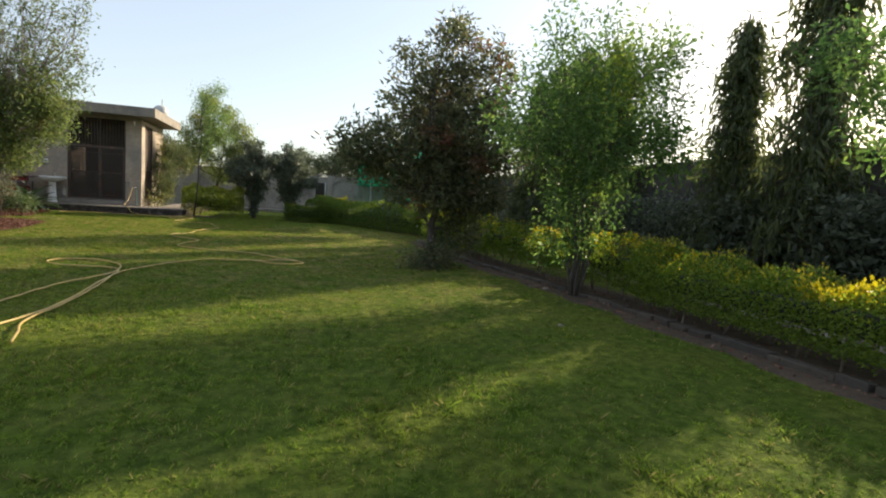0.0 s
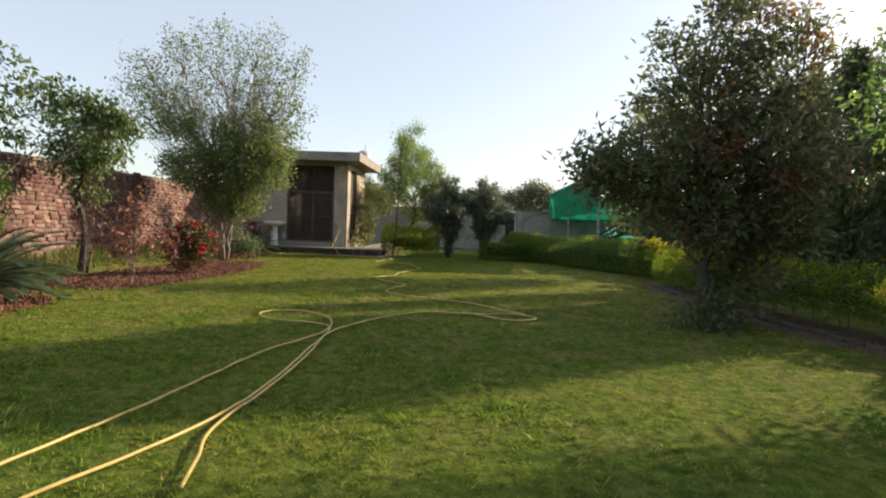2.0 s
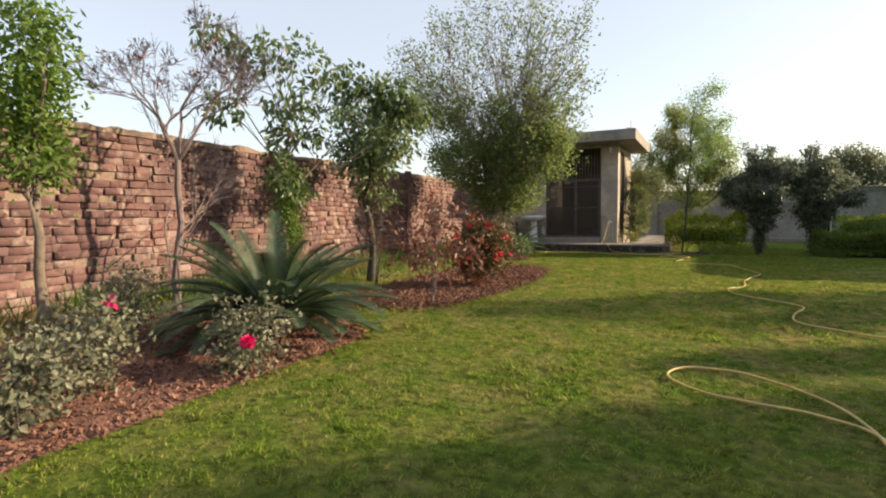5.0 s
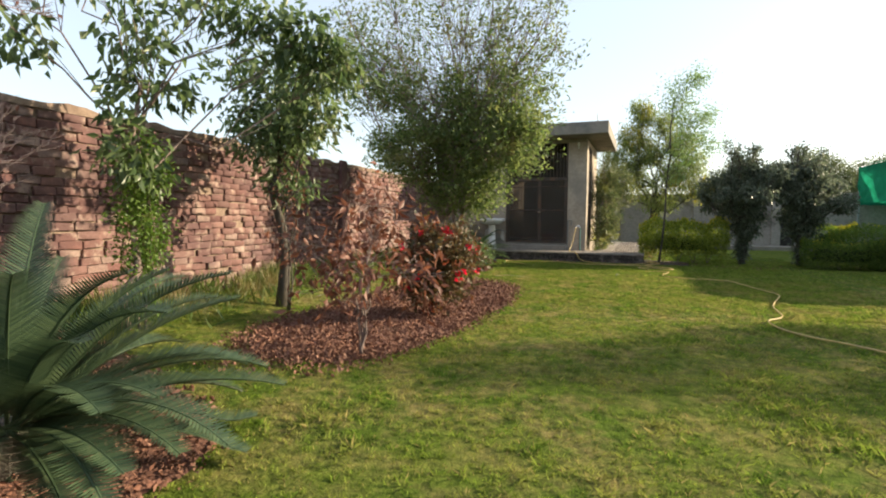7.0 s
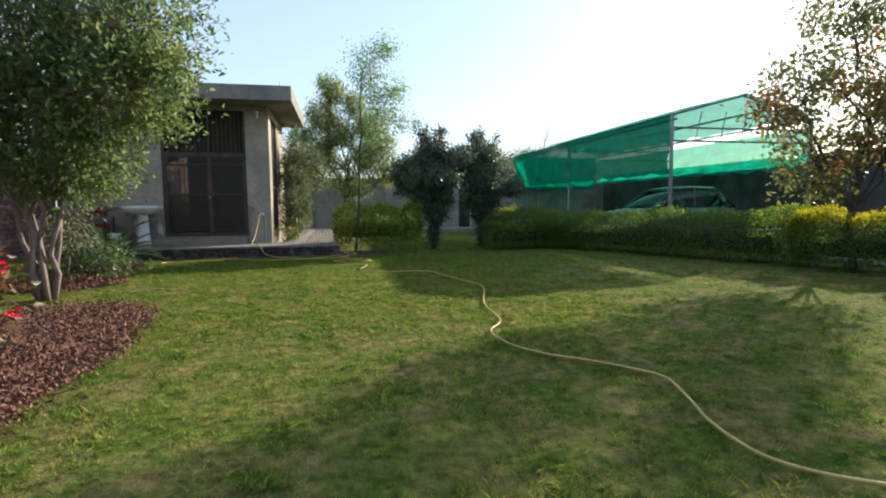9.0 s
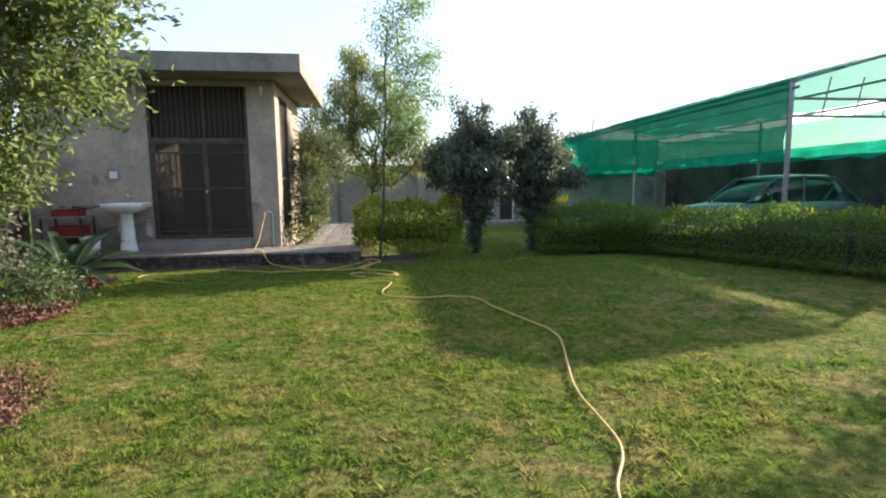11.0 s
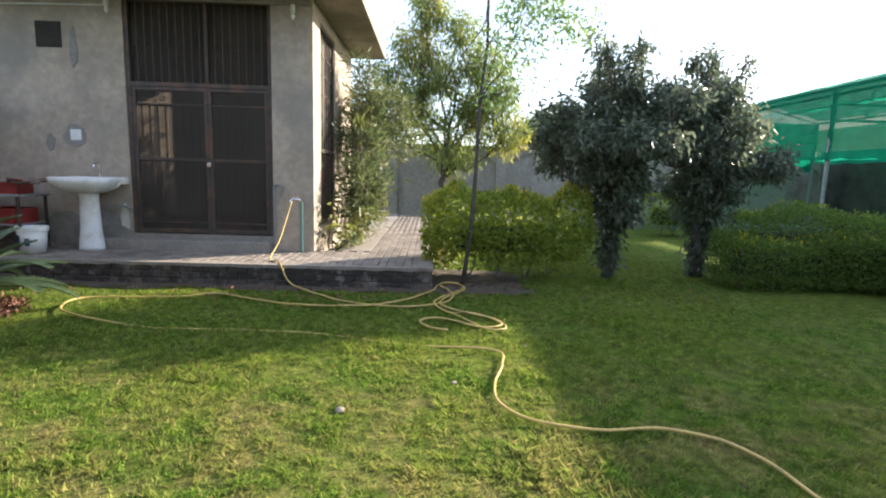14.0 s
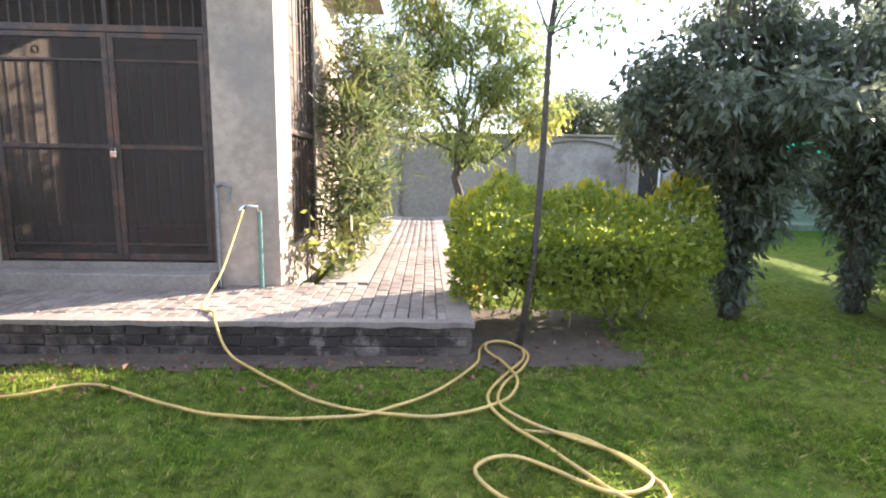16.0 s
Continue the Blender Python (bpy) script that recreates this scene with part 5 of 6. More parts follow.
tree("tree", (3.42, 7.0, 0), "fresh green feathery young tree beside the kerb", "tree",
     [(0, 0, 1.5, 0.8, 0.75, 0.6, 70), (0.2, 0, 2.3, 1.25, 1.0, 0.7, 120), (-0.7, 0, 2.6, 1.0, 0.9, 0.65, 80), (0.8, 0.1, 2.8, 1.1, 0.9, 0.65, 100), (-0.1, 0, 3.3, 1.1, 0.9, 0.6, 80), (0.9, 0, 3.6, 0.8, 0.7, 0.5, 44), (1.4, 0, 2.3, 0.7, 0.6, 0.5, 40), (0.3, 0, 4.05, 0.4, 0.35, 0.4, 18), (-0.6, 0, 3.8, 0.4, 0.3, 0.45, 16), (1.3, 0, 3.7, 0.4, 0.3, 0.4, 14), (-0.2, 0, 0.85, 0.45, 0.4, 0.25, 22)],
     (0.085, 0.033, M["l_tree_fresh"]), (1.5, 0.036, 0.0, 0), M["dark_bark"], 32, stems=6, more=1.25, twig_leaves=24, droop=0.3, spread=0.27)
tree("tree", (4.0, 17.2, 0), "slender tree with sparse yellow and rust leaves", "tree",
     [(-1.3, 0, 3.3, 0.8, 0.7, 0.5, 34), (0.1, 0, 3.7, 1.1, 0.9, 0.9, 60), (-0.8, 0.1, 2.2, 1.0, 0.8, 0.6, 40), (0.6, 0, 2.6, 0.9, 0.8, 0.7, 44), (-0.5, 0, 4.6, 0.9, 0.8, 0.6, 36), (-1.8, 0, 2.8, 0.6, 0.5, 0.4, 18), (0.6, 0, 4.9, 0.8, 0.7, 0.5, 26), (-1.0, 0, 1.6, 0.6, 0.5, 0.3, 16), (-0.2, -0.9, 2.9, 0.7, 0.6, 0.6, 40), (0.3, -1.1, 3.6, 0.7, 0.6, 0.6, 40)],
     (0.11, 0.05, M["l_tree_autumn"]), (2.2, 0.06, 0, 0), M["dark_bark"], 33, twig_leaves=15, more=1.8, droop=0.3)
tree("shrub_tree", (-8.9, 17.6, 0), "large many-stemmed willowy shrub with small olive leaves", "tree",
     [(0.25, 0, 1.9, 1.15, 1.0, 0.55, 200), (-0.7, 0, 2.75, 1.6, 1.4, 0.8, 320), (0.8, -0.1, 2.8, 1.5, 1.3, 0.8, 300), (-0.4, 0.1, 3.8, 1.9, 1.6, 0.9, 240), (1.3, 0, 3.8, 1.3, 1.2, 0.9, 200), (0.3, 0, 4.9, 1.9, 1.5, 0.9, 150), (-1.7, 0, 4.6, 1.2, 1.1, 0.8, 120), (1.6, -0.2, 3.2, 0.7, 0.7, 0.6, 60), (0.4, 0, 5.8, 1.3, 1.1, 0.6, 55), (1.6, 0, 5.0, 0.9, 0.8, 0.6, 60), (-2.3, 0, 4.5, 1.1, 1.0, 0.8, 80), (-1.4, 0, 5.6, 1.2, 1.0, 0.7, 60), (-2.4, 0, 5.4, 0.8, 0.7, 0.6, 50), (1.5, 0, 5.8, 0.8, 0.7, 0.5, 50), (-2.7, 0.1, 6.0, 0.8, 0.7, 0.5, 44), (-1.5, 0.2, 6.5, 1.0, 0.8, 0.5, 60), (-0.2, 0, 6.7, 1.0, 0.9, 0.55, 64), (1.0, 0, 6.6, 0.9, 0.8, 0.5, 54), (2.1, 0, 5.9, 0.6, 0.6, 0.5, 34), (2.2, -0.2, 4.6, 0.6, 0.6, 0.5, 34), (-3.1, 0, 5.2, 0.6, 0.6, 0.4, 26)],
     (0.095, 0.042, M["l_shrub"]), (2.4, 0.052, 0.0, 0.0), M["pale_bark"], 34, stems=8, twig_leaves=28, more=0.72, droop=-0.2, spread=0.22, airy=4.3)
tree("broadleaf_tree", (-9.75, 13.0, 0.03), "dark-trunked tree with hanging broad leaves", "tree",
     [(0.0, 0, 2.3, 0.8, 0.7, 0.35, 30), (-0.5, 0.2, 2.7, 0.8, 0.7, 0.4, 30), (0.6, -0.2, 2.6, 0.7, 0.6, 0.35, 26), (0.1, 0, 3.1, 0.8, 0.7, 0.35, 26), (-0.6, 0, 3.4, 0.5, 0.5, 0.25, 12), (0.6, 0.1, 3.3, 0.5, 0.5, 0.25, 12), (0.1, 0, 1.75, 0.45, 0.4, 0.25, 10)],
     (0.12, 0.05, M["l_broad"]), (2.3, 0.07, 0.0, 0), M["dark_bark"], 35, twig_leaves=13, more=2.0, droop=1.2, spread=0.22)
tree("creeper", (-9.5, 12.85, 0.05), "red-stemmed creeper climbing beside the trunk", "creeper",
     [(0, 0, 0.9, 0.3, 0.25, 0.5, 22), (0.05, 0, 1.7, 0.35, 0.3, 0.5, 26)], (0.055, 0.025, M["l_copper"]), (1.6, 0.012, 0.1, 0), M["dark_bark"], 36, stems=4, twig_leaves=6)
tree("bean_tree", (-10.1, 10.95, 0.08), "lanky tree with arching limbs and hanging broad leaves", "tree",
     [(0.3, 0, 1.9, 0.45, 0.45, 0.35, 14), (0.4, 0.1, 2.5, 0.6, 0.5, 0.35, 18), (0.4, 0, 3.1, 0.7, 0.6, 0.35, 16), (0.2, 0, 3.9, 0.6, 0.6, 0.4, 16), (0.9, 0.4, 3.5, 0.4, 0.4, 0.25, 10), (1.2, 0.8, 3.35, 0.35, 0.35, 0.22, 12), (1.6, 1.1, 3.2, 0.35, 0.35, 0.25, 24), (1.8, 1.3, 2.95, 0.3, 0.3, 0.28, 22), (-0.5, -0.2, 3.9, 0.45, 0.4, 0.25, 10), (-1.0, -0.4, 4.3, 0.35, 0.35, 0.2, 8), (-0.3, -0.8, 2.9, 0.35, 0.35, 0.2, 8)],
     (0.14, 0.06, M["l_broad"]), (2.5, 0.035, 0.3, 0.0), M["pale_bark"], 37, twig_leaves=10, more=1.6, droop=1.5, spread=0.17)
tree("vine", (-10.0, 11.05, 0.08), "small-leaved green vine on a stake", "vine",
     [(0, 0, 0.5, 0.16, 0.16, 0.4, 20), (0, 0, 1.1, 0.24, 0.24, 0.5, 44), (0.05, 0, 1.7, 0.26, 0.24, 0.4, 40)], (0.05, 0.028, M["l_creeper"]), (1.7, 0.018, 0, 0), M["bark"], 38, stems=2, more=2.2, twig_leaves=18, spread=0.16)
tree("green_tree", (-9.9, 7.5, 0.1), "small leafy green tree at the bed's end", "tree",
     [(0, 0, 1.9, 0.4, 0.4, 0.35, 30), (0.0, 0, 2.5, 0.45, 0.4, 0.4, 36), (0.1, 0, 3.1, 0.4, 0.35, 0.3, 20)], (0.08, 0.04, M["l_creeper"]), (2.0, 0.05, 0, 0), M["bark"], 39, more=2.0, twig_leaves=20)

# bare tree
bare = thing("bare_tree", (-9.9, 9.0, 0.1), "leafless pale tree with a dense fan of twigs", "tree")
rng = np.random.default_rng(40)
bm, tips = bmesh.new(), []


def fork(p, d, L, r, depth, spread=0.46):
    q = p + d * L
    tube(wobble(rng, p, q, 3, 0.03), r, max(0.0018, r * 0.62), 5 if depth > 2 else 3, bm)
    if depth == 0:
        tips.append(q)
        return
    for _ in range(2 if rng.random() < 0.45 else 3):
        e = d + rng.normal(size=3) * spread
        e[2] += 0.12
        e[2] = max(e[2], 0.1)
        fork(p + d * L * rng.uniform(0.6, 1.0), e / np.linalg.norm(e), L * rng.uniform(0.6, 0.82), max(0.003, r * 0.58), depth - 1, spread)


trunk_top = np.array([0.06, 0.04, 1.95])
tube(wobble(rng, (0, 0, -0.05), trunk_top, 5, 0.02), 0.05, 0.034, 8, bm)
for dd, size in (((-0.55, 0.1, 0.8), 0.62), ((0.5, 0.25, 0.85), 0.66), ((0.05, -0.45, 0.9), 0.6), ((0.0, 0.1, 1.0), 0.66)):
    d = np.array(dd, float)
    fork(trunk_top - [0, 0, 0.05], d / np.linalg.norm(d), size, 0.024, 7, 0.5)
for dd in ((-0.3, 0.05, 1.0), (0.25, -0.1, 1.0)):
    d = np.array(dd, float)
    fork(np.array([0.0, 0, 0.1]), d / np.linalg.norm(d), 0.95, 0.02, 5, 0.34)
part("crown", bm, M["twig"], bare)
c = np.array([tips[k] for k in rng.integers(len(tips), size=160)])
v, f = leaves(rng, c, 0.06, 0.03, 1.0)
link("dry_leaves", mesh_np("dry_leaves", v, f, M["l_copper"]), bare, "few dry curled leaves")


def cycad(loc, label, n, length, height, seed):
    """A rosette of stiff, slightly arching fronds with narrow leaflets set in a V."""
    e = thing("cycad", loc, label, "cycad", "cycads")
    rng = np.random.default_rng(seed)
    part("stem", rings([(0, 0, -0.05, 0.1, 0.1), (0, 0, 0.08, 0.14, 0.14), (0, 0, height * 0.4, 0.12, 0.12), (0, 0, height * 0.5, 0.05, 0.05)], 14), M["dark_bark"], e)
    for k in range(n):
        a = 2 * math.pi * (k * 0.381966 + rng.uniform(-0.04, 0.04))
        el = radians(70 - 66 * (k / n) ** 0.8 + rng.uniform(-8, 8))
        L = length * rng.uniform(0.85, 1.08)
        pts, p = [], np.array([math.cos(a) * 0.07, math.sin(a) * 0.07, height * 0.42])
        ang, bend = el, rng.uniform(2.6, 6.0)
        for i in range(13):
            pts.append(p.copy())
            p = p + np.array([math.cos(a) * math.cos(ang), math.sin(a) * math.cos(ang), math.sin(ang)]) * L / 12
            ang -= radians(bend * (0.4 + i / 9))
        pts = [np.array([q[0], q[1], max(q[2], 0.04)]) for q in pts]
        fr = part("frond", tube(pts, 0.011, 0.004, 5), M["l_cycad"], e)
        side = np.array([-math.sin(a), math.cos(a), 0])
        bv, bf = [], []
        m = 58
        for i in range(m):
            s = 0.16 + 0.84 * i / m
            t = s * 12
            j = min(11, int(t))
            q = pts[j] + (pts[j + 1] - pts[j]) * (t - j)
            tang = (pts[j + 1] - pts[j])
            tang = tang / (np.linalg.norm(tang) + 1e-6)
            nrm = np.cross(side, tang)
            nrm = nrm if nrm[2] > 0 else -nrm
            wl = 0.135 * length * math.sin(math.pi * min(1, 0.2 + s * 0.78)) ** 0.6 + 0.02
            for sg in (-1, 1):
                d = side * sg * 0.8 + tang * 0.52 + nrm * 0.3
                tip = q + d * wl * rng.uniform(0.92, 1.08)
                w = tang * 0.0075
                b = len(bv)
                bv += [q - w, q + w, (q + tip) / 2 + w * 0.8 - nrm * 0.004, tip, (q + tip) / 2 - w * 0.8 - nrm * 0.004]
                bf += [(b, b + 1, b + 2), (b, b + 2, b + 4), (b + 4, b + 2, b + 3)]
        link("leaf_fan", mesh_np("leaf_fan", bv, bf, M["l_cycad"]), fr)
    return e


cycad((-7.85, 8.65, 0.02), "large dark green cycad with stiff arching fronds in the bed", 64, 1.18, 0.56, 41)
cycad((-9.5, 21.05, 0), "smaller dark cycad near the hut platform", 32, 0.98, 0.5, 42)


def rose(loc, label, blooms, size, seed):
    e = tree("rose_bush", loc, label, "rose bush", [(0, 0, 0.4 * size, 0.36 * size, 0.36 * size, 0.24 * size, 40), (0.12, 0.1, 0.62 * size, 0.28 * size, 0.28 * size, 0.2 * size, 22), (-0.15, 0, 0.55 * size, 0.3 * size, 0.25 * size, 0.2 * size, 20), (0.05, -0.1, 0.18 * size, 0.34 * size, 0.34 * size, 0.12 * size, 30)],
             (0.05, 0.034, M["l_rose"]), (0.5 * size, 0.009, 0, 0), M["bark"], seed, stems=5, more=1.3, twig_leaves=8, droop=0.2, group="rose bushes", spread=0.14)
    rng = np.random.default_rng(seed)
    for b in blooms:
        c = np.tile(np.array(b), (42, 1)) + rng.normal(size=(42, 3)) * 0.012
        u = unit(rng.normal(size=(42, 3)) + [0, 0, 0.5])
        v, f = leaves(rng, c + u * 0.012, 0.045, 0.045, 0, u * 2.5, 0.3)
        link("bloom", mesh_np("bloom", v, f, M["petal_pink"]), e, "crimson rose bloom")
    return e


rose((-7.25, 7.75, 0.03), "thorny rose bush with one crimson bloom", [(0.22, -0.2, 0.29)], 0.72, 51)
rose((-7.85, 6.85, 0.05), "thin rose bush with a crimson bloom", [(0.1, 0.1, 0.6)], 0.8, 52)
rose((-7.5, 6.3, 0.04), "leggy rose bush in dry soil", [], 0.7, 53)
rose((-9.3, 8.0, 0.08), "pale-leaved rose bush by the wall", [], 0.95, 54)
tree("dry_bush", (-7.38, 11.2, 0.03), "bush of dry copper-brown leaves", "bush",
     [(0, 0, 0.85, 0.5, 0.5, 0.35, 60), (0.1, 0.1, 1.35, 0.4, 0.4, 0.28, 46), (-0.45, 0, 1.05, 0.4, 0.4, 0.35, 40), (0.4, 0.3, 0.8, 0.4, 0.35, 0.3, 34), (-0.3, -0.1, 0.6, 0.4, 0.35, 0.25, 26), (-0.6, 0.1, 0.75, 0.3, 0.3, 0.25, 18)], (0.105, 0.042, M["l_copper"]), (0.7, 0.012, 0, 0), M["pale_bark"], 55, stems=6, more=0.55, twig_leaves=6, droop=0.9, spread=0.2)
fb = tree("flowering_bush", (-7.5, 13.2, 0.03), "dark bush with bright red flowers in mulch", "bush",
          [(0, 0, 0.42, 0.5, 0.5, 0.28, 110), (0.15, 0, 0.8, 0.5, 0.5, 0.3, 100), (-0.25, 0.1, 0.7, 0.45, 0.45, 0.3, 80), (0.3, -0.1, 0.95, 0.3, 0.3, 0.25, 30), (-0.1, 0, 1.05, 0.25, 0.25, 0.2, 20)], (0.085, 0.036, M["l_redgreen"]), (0.45, 0.016, 0, 0), M["dark_bark"], 56, stems=9, twig_leaves=14, droop=0.0, spread=0.16)
rng = np.random.default_rng(57)
for k in range(15):
    u = unit(rng.normal(size=(1, 3)) + [[0.3, -0.5, 0.35]])[0]
    b = np.array([0, 0, 0.68]) + u * [0.56, 0.56, 0.42]
    c = np.tile(b, (10, 1)) + rng.normal(size=(10, 3)) * 0.016
    v, f = leaves(rng, c, 0.055, 0.034, 0, u[None] * 0.8)
    link("flower", mesh_np("flower", v, f, M["petal"]), fb, "bright red flower cluster")
tree("leafy_bush", (-8.7, 19.1, 0), "low green bush beside the platform", "bush", [(0, 0, 0.4, 0.4, 0.4, 0.3, 40), (-0.5, 0.5, 0.5, 0.35, 0.35, 0.3, 30)], (0.08, 0.035, M["l_broad"]), (0.3, 0.014, 0, 0), M["bark"], 58, stems=4, twig_leaves=10)
tree("sapling", (-9.25, 18.95, 0.02), "pale-leaved citrus sapling in a soil ring", "sapling",
     [(0, 0, 0.75, 0.45, 0.45, 0.3, 46), (0.15, 0, 1.2, 0.2, 0.2, 0.35, 18), (-0.3, 0, 0.9, 0.35, 0.3, 0.3, 24)], (0.075, 0.03, M["l_rose"]), (0.6, 0.02, 0, 0), M["bark"], 59, twig_leaves=12, spread=0.16)


def clipped(loc, label, seed, k):
    """A bushy tree with a tapered foot, an uneven rounded head and leaves down its trunk."""
    r = random.Random(seed)
    head = [(0, 0, 2.05, 0.95, 0.9, 0.5, 120), (-0.45, 0, 2.45, 0.55, 0.55, 0.4, 56), (0.42, 0.1, 2.5, 0.55, 0.5, 0.42, 56), (0.03, 0, 2.85, 0.5, 0.48, 0.38, 56), (0, 0, 1.5, 0.72, 0.7, 0.42, 90), (0, 0, 1.05, 0.42, 0.4, 0.4, 54), (0, 0, 0.6, 0.13, 0.13, 0.4, 26), (0, 0, 0.25, 0.09, 0.09, 0.25, 12)]
    for _ in range(11):
        a, z = r.uniform(0, 2 * math.pi), r.uniform(1.5, 3.0)
        w = 1.0 * math.sin(math.pi * (z - 0.5) / 3.2)
        head.append((w * math.cos(a), w * math.sin(a), z, 0.28, 0.28, 0.2, 16))
    for _ in range(5):
        head.append((r.uniform(-0.45, 0.45), r.uniform(-0.3, 0.3), r.uniform(3.15, 3.4), 0.13, 0.13, 0.2, 6))
    return tree("clipped_tree", loc, label, "tree", [(x * k, y * k, z * k, a * k, b * k, c * k, n) for x, y, z, a, b, c, n in head],
                (0.105, 0.04, M["l_clipped"]), (1.5, 0.075, 0, 0), M["dark_bark"], seed, more=1.15, twig_leaves=18, droop=1.3, group="round-headed trees", spread=0.13)


clipped((-2.39, 23.82, 0), "round-headed dark glossy tree on the lawn", 61, 1.0)
clipped((-0.92, 24.06, 0), "broader round-headed dark glossy tree by the low hedge", 62, 0.98)
# slim tree beside the bush
tree("slim_tree", (-4.6, 22.95, 0), "slim tree with a long bare stem and feathery top", "tree",
     [(0.45, 0, 2.6, 0.4, 0.35, 0.3, 8), (0.6, 0, 3.1, 0.5, 0.4, 0.35, 14), (0.7, 0, 3.7, 0.6, 0.45, 0.4, 24), (0.85, 0, 4.2, 0.65, 0.5, 0.4, 34), (0.3, 0.1, 4.5, 0.45, 0.4, 0.35, 18), (0.45, 0, 5.0, 0.6, 0.5, 0.35, 24), (1.2, 0, 3.4, 0.4, 0.35, 0.3, 14), (0.9, 0, 5.2, 0.35, 0.3, 0.3, 10)],
     (0.075, 0.03, M["l_fine"]), (4.6, 0.024, 0.28, 0), M["dark_bark"], 63, sway=0.008, more=1.4, twig_leaves=22, spread=0.22, droop=0.3)
tree("oleander", (-6.25, 25.2, PZ), "tall oleander with narrow leaves against the hut", "shrub",
     [(0, -0.1, 0.45, 0.4, 0.8, 0.35, 90), (0.05, 0, 1.0, 0.42, 0.8, 0.4, 110), (0, 0.5, 1.7, 0.42, 0.7, 0.45, 110), (-0.05, 0.75, 2.4, 0.38, 0.5, 0.45, 80), (0.4, 1.3, 2.5, 0.5, 0.6, 0.5, 60), (0.5, 1.6, 1.8, 0.5, 0.6, 0.5, 50), (-0.1, 0.6, 3.0, 0.25, 0.3, 0.25, 20)],
     (0.19, 0.028, M["l_oleander"]), (1.6, 0.016, 0.0, 0), M["pale_bark"], 64, stems=9, more=0.85, twig_leaves=14, droop=-0.2, spread=0.2)
tree("broad_plant", (-6.55, 24.25, PZ), "broad yellow-green leaves at the pillar's foot", "plant", [(0, 0, 0.5, 0.12, 0.15, 0.35, 8), (0.25, 0.1, 0.15, 0.25, 0.25, 0.1, 20)], (0.12, 0.06, M["l_oleander"]), (0.5, 0.008, 0, 0), M["bark"], 65, stems=2, twig_leaves=4)
tree("bed_plants", (-4.85, 25.0, 0.0), "small red and yellow leafy bedding plants", "plant", [(0, -0.9, 0.12, 0.2, 0.4, 0.1, 26), (0, 0.3, 0.12, 0.2, 0.6, 0.1, 26)], (0.09, 0.045, M["l_tree_autumn"]), (0.12, 0.006, 0, 0), M["bark"], 66, stems=5, twig_leaves=6)

# trees towards and beyond the back wall
tree("tall_tree", (-4.7, 30.2, 0), "tall feathery tree with yellowing top", "tree",
     [(0, 0, 2.6, 1.5, 1.2, 0.6, 60), (-1.1, 0, 3.4, 0.9, 0.8, 0.6, 70), (1.0, 0, 3.3, 0.9, 0.8, 0.6, 70), (-0.2, 0, 4.1, 0.8, 0.8, 0.6, 60), (-0.9, 0, 4.8, 0.7, 0.6, 0.6, 60), (1.0, 0, 4.4, 0.7, 0.6, 0.6, 56), (0.5, 0.1, 5.2, 0.5, 0.5, 0.5, 34), (-0.5, 0, 5.8, 0.55, 0.5, 0.55, 50), (-1.8, 0, 2.8, 0.6, 0.6, 0.6, 40), (1.8, 0, 2.7, 0.6, 0.6, 0.6, 40), (-1.6, 0, 4.1, 0.45, 0.4, 0.4, 24), (1.6, 0, 3.7, 0.45, 0.4, 0.4, 24), (0.2, 0, 2.0, 1.0, 0.8, 0.4, 30)],
     (0.16, 0.034, M["l_far"]), (2.6, 0.09, 0.1, 0), M["dark_bark"], 71, more=1.4, twig_leaves=24, droop=1.7, spread=0.26)
for k, (x, y, s, lab) in enumerate(((-0.4, 36.5, 1.0, "round olive-green tree beyond the back wall"), (2.6, 37.5, 1.15, "broad olive-green tree beyond the back wall"), (-8.5, 37, 1.0, "tree beyond the back wall behind the hut"), (6.0, 39, 1.1, "far tree beyond the carport"))):
    tree("distant_tree", (x, y, 0), lab, "tree", [(0, 0, 2.4 * s, 1.3 * s, 1.2, 0.8, 80), (-0.9 * s, 0, 3.0 * s, 1.0 * s, 1.0, 0.8, 60), (0.9 * s, 0, 3.0 * s, 1.0 * s, 1.0, 0.8, 60), (0, 0, 3.6 * s, 1.1 * s, 1.0, 0.6, 60)],
         (0.14, 0.06, M["l_back"]), (2.0, 0.1, 0, 0), M["bark"], 75 + k, more=2.2, twig_leaves=18, spread=0.3, group="trees beyond the wall")
tw = thing("leafless_tree", (8.5, 42, 0), "leafless tree beyond the carport", "tree")
bm = bmesh.new()
rng = np.random.default_rng(80)
fork(np.array([0, 0, -0.1]), np.array([0, 0, 1.0]), 2.6, 0.1, 6)
part("crown", bm, M["pale_bark"], tw)


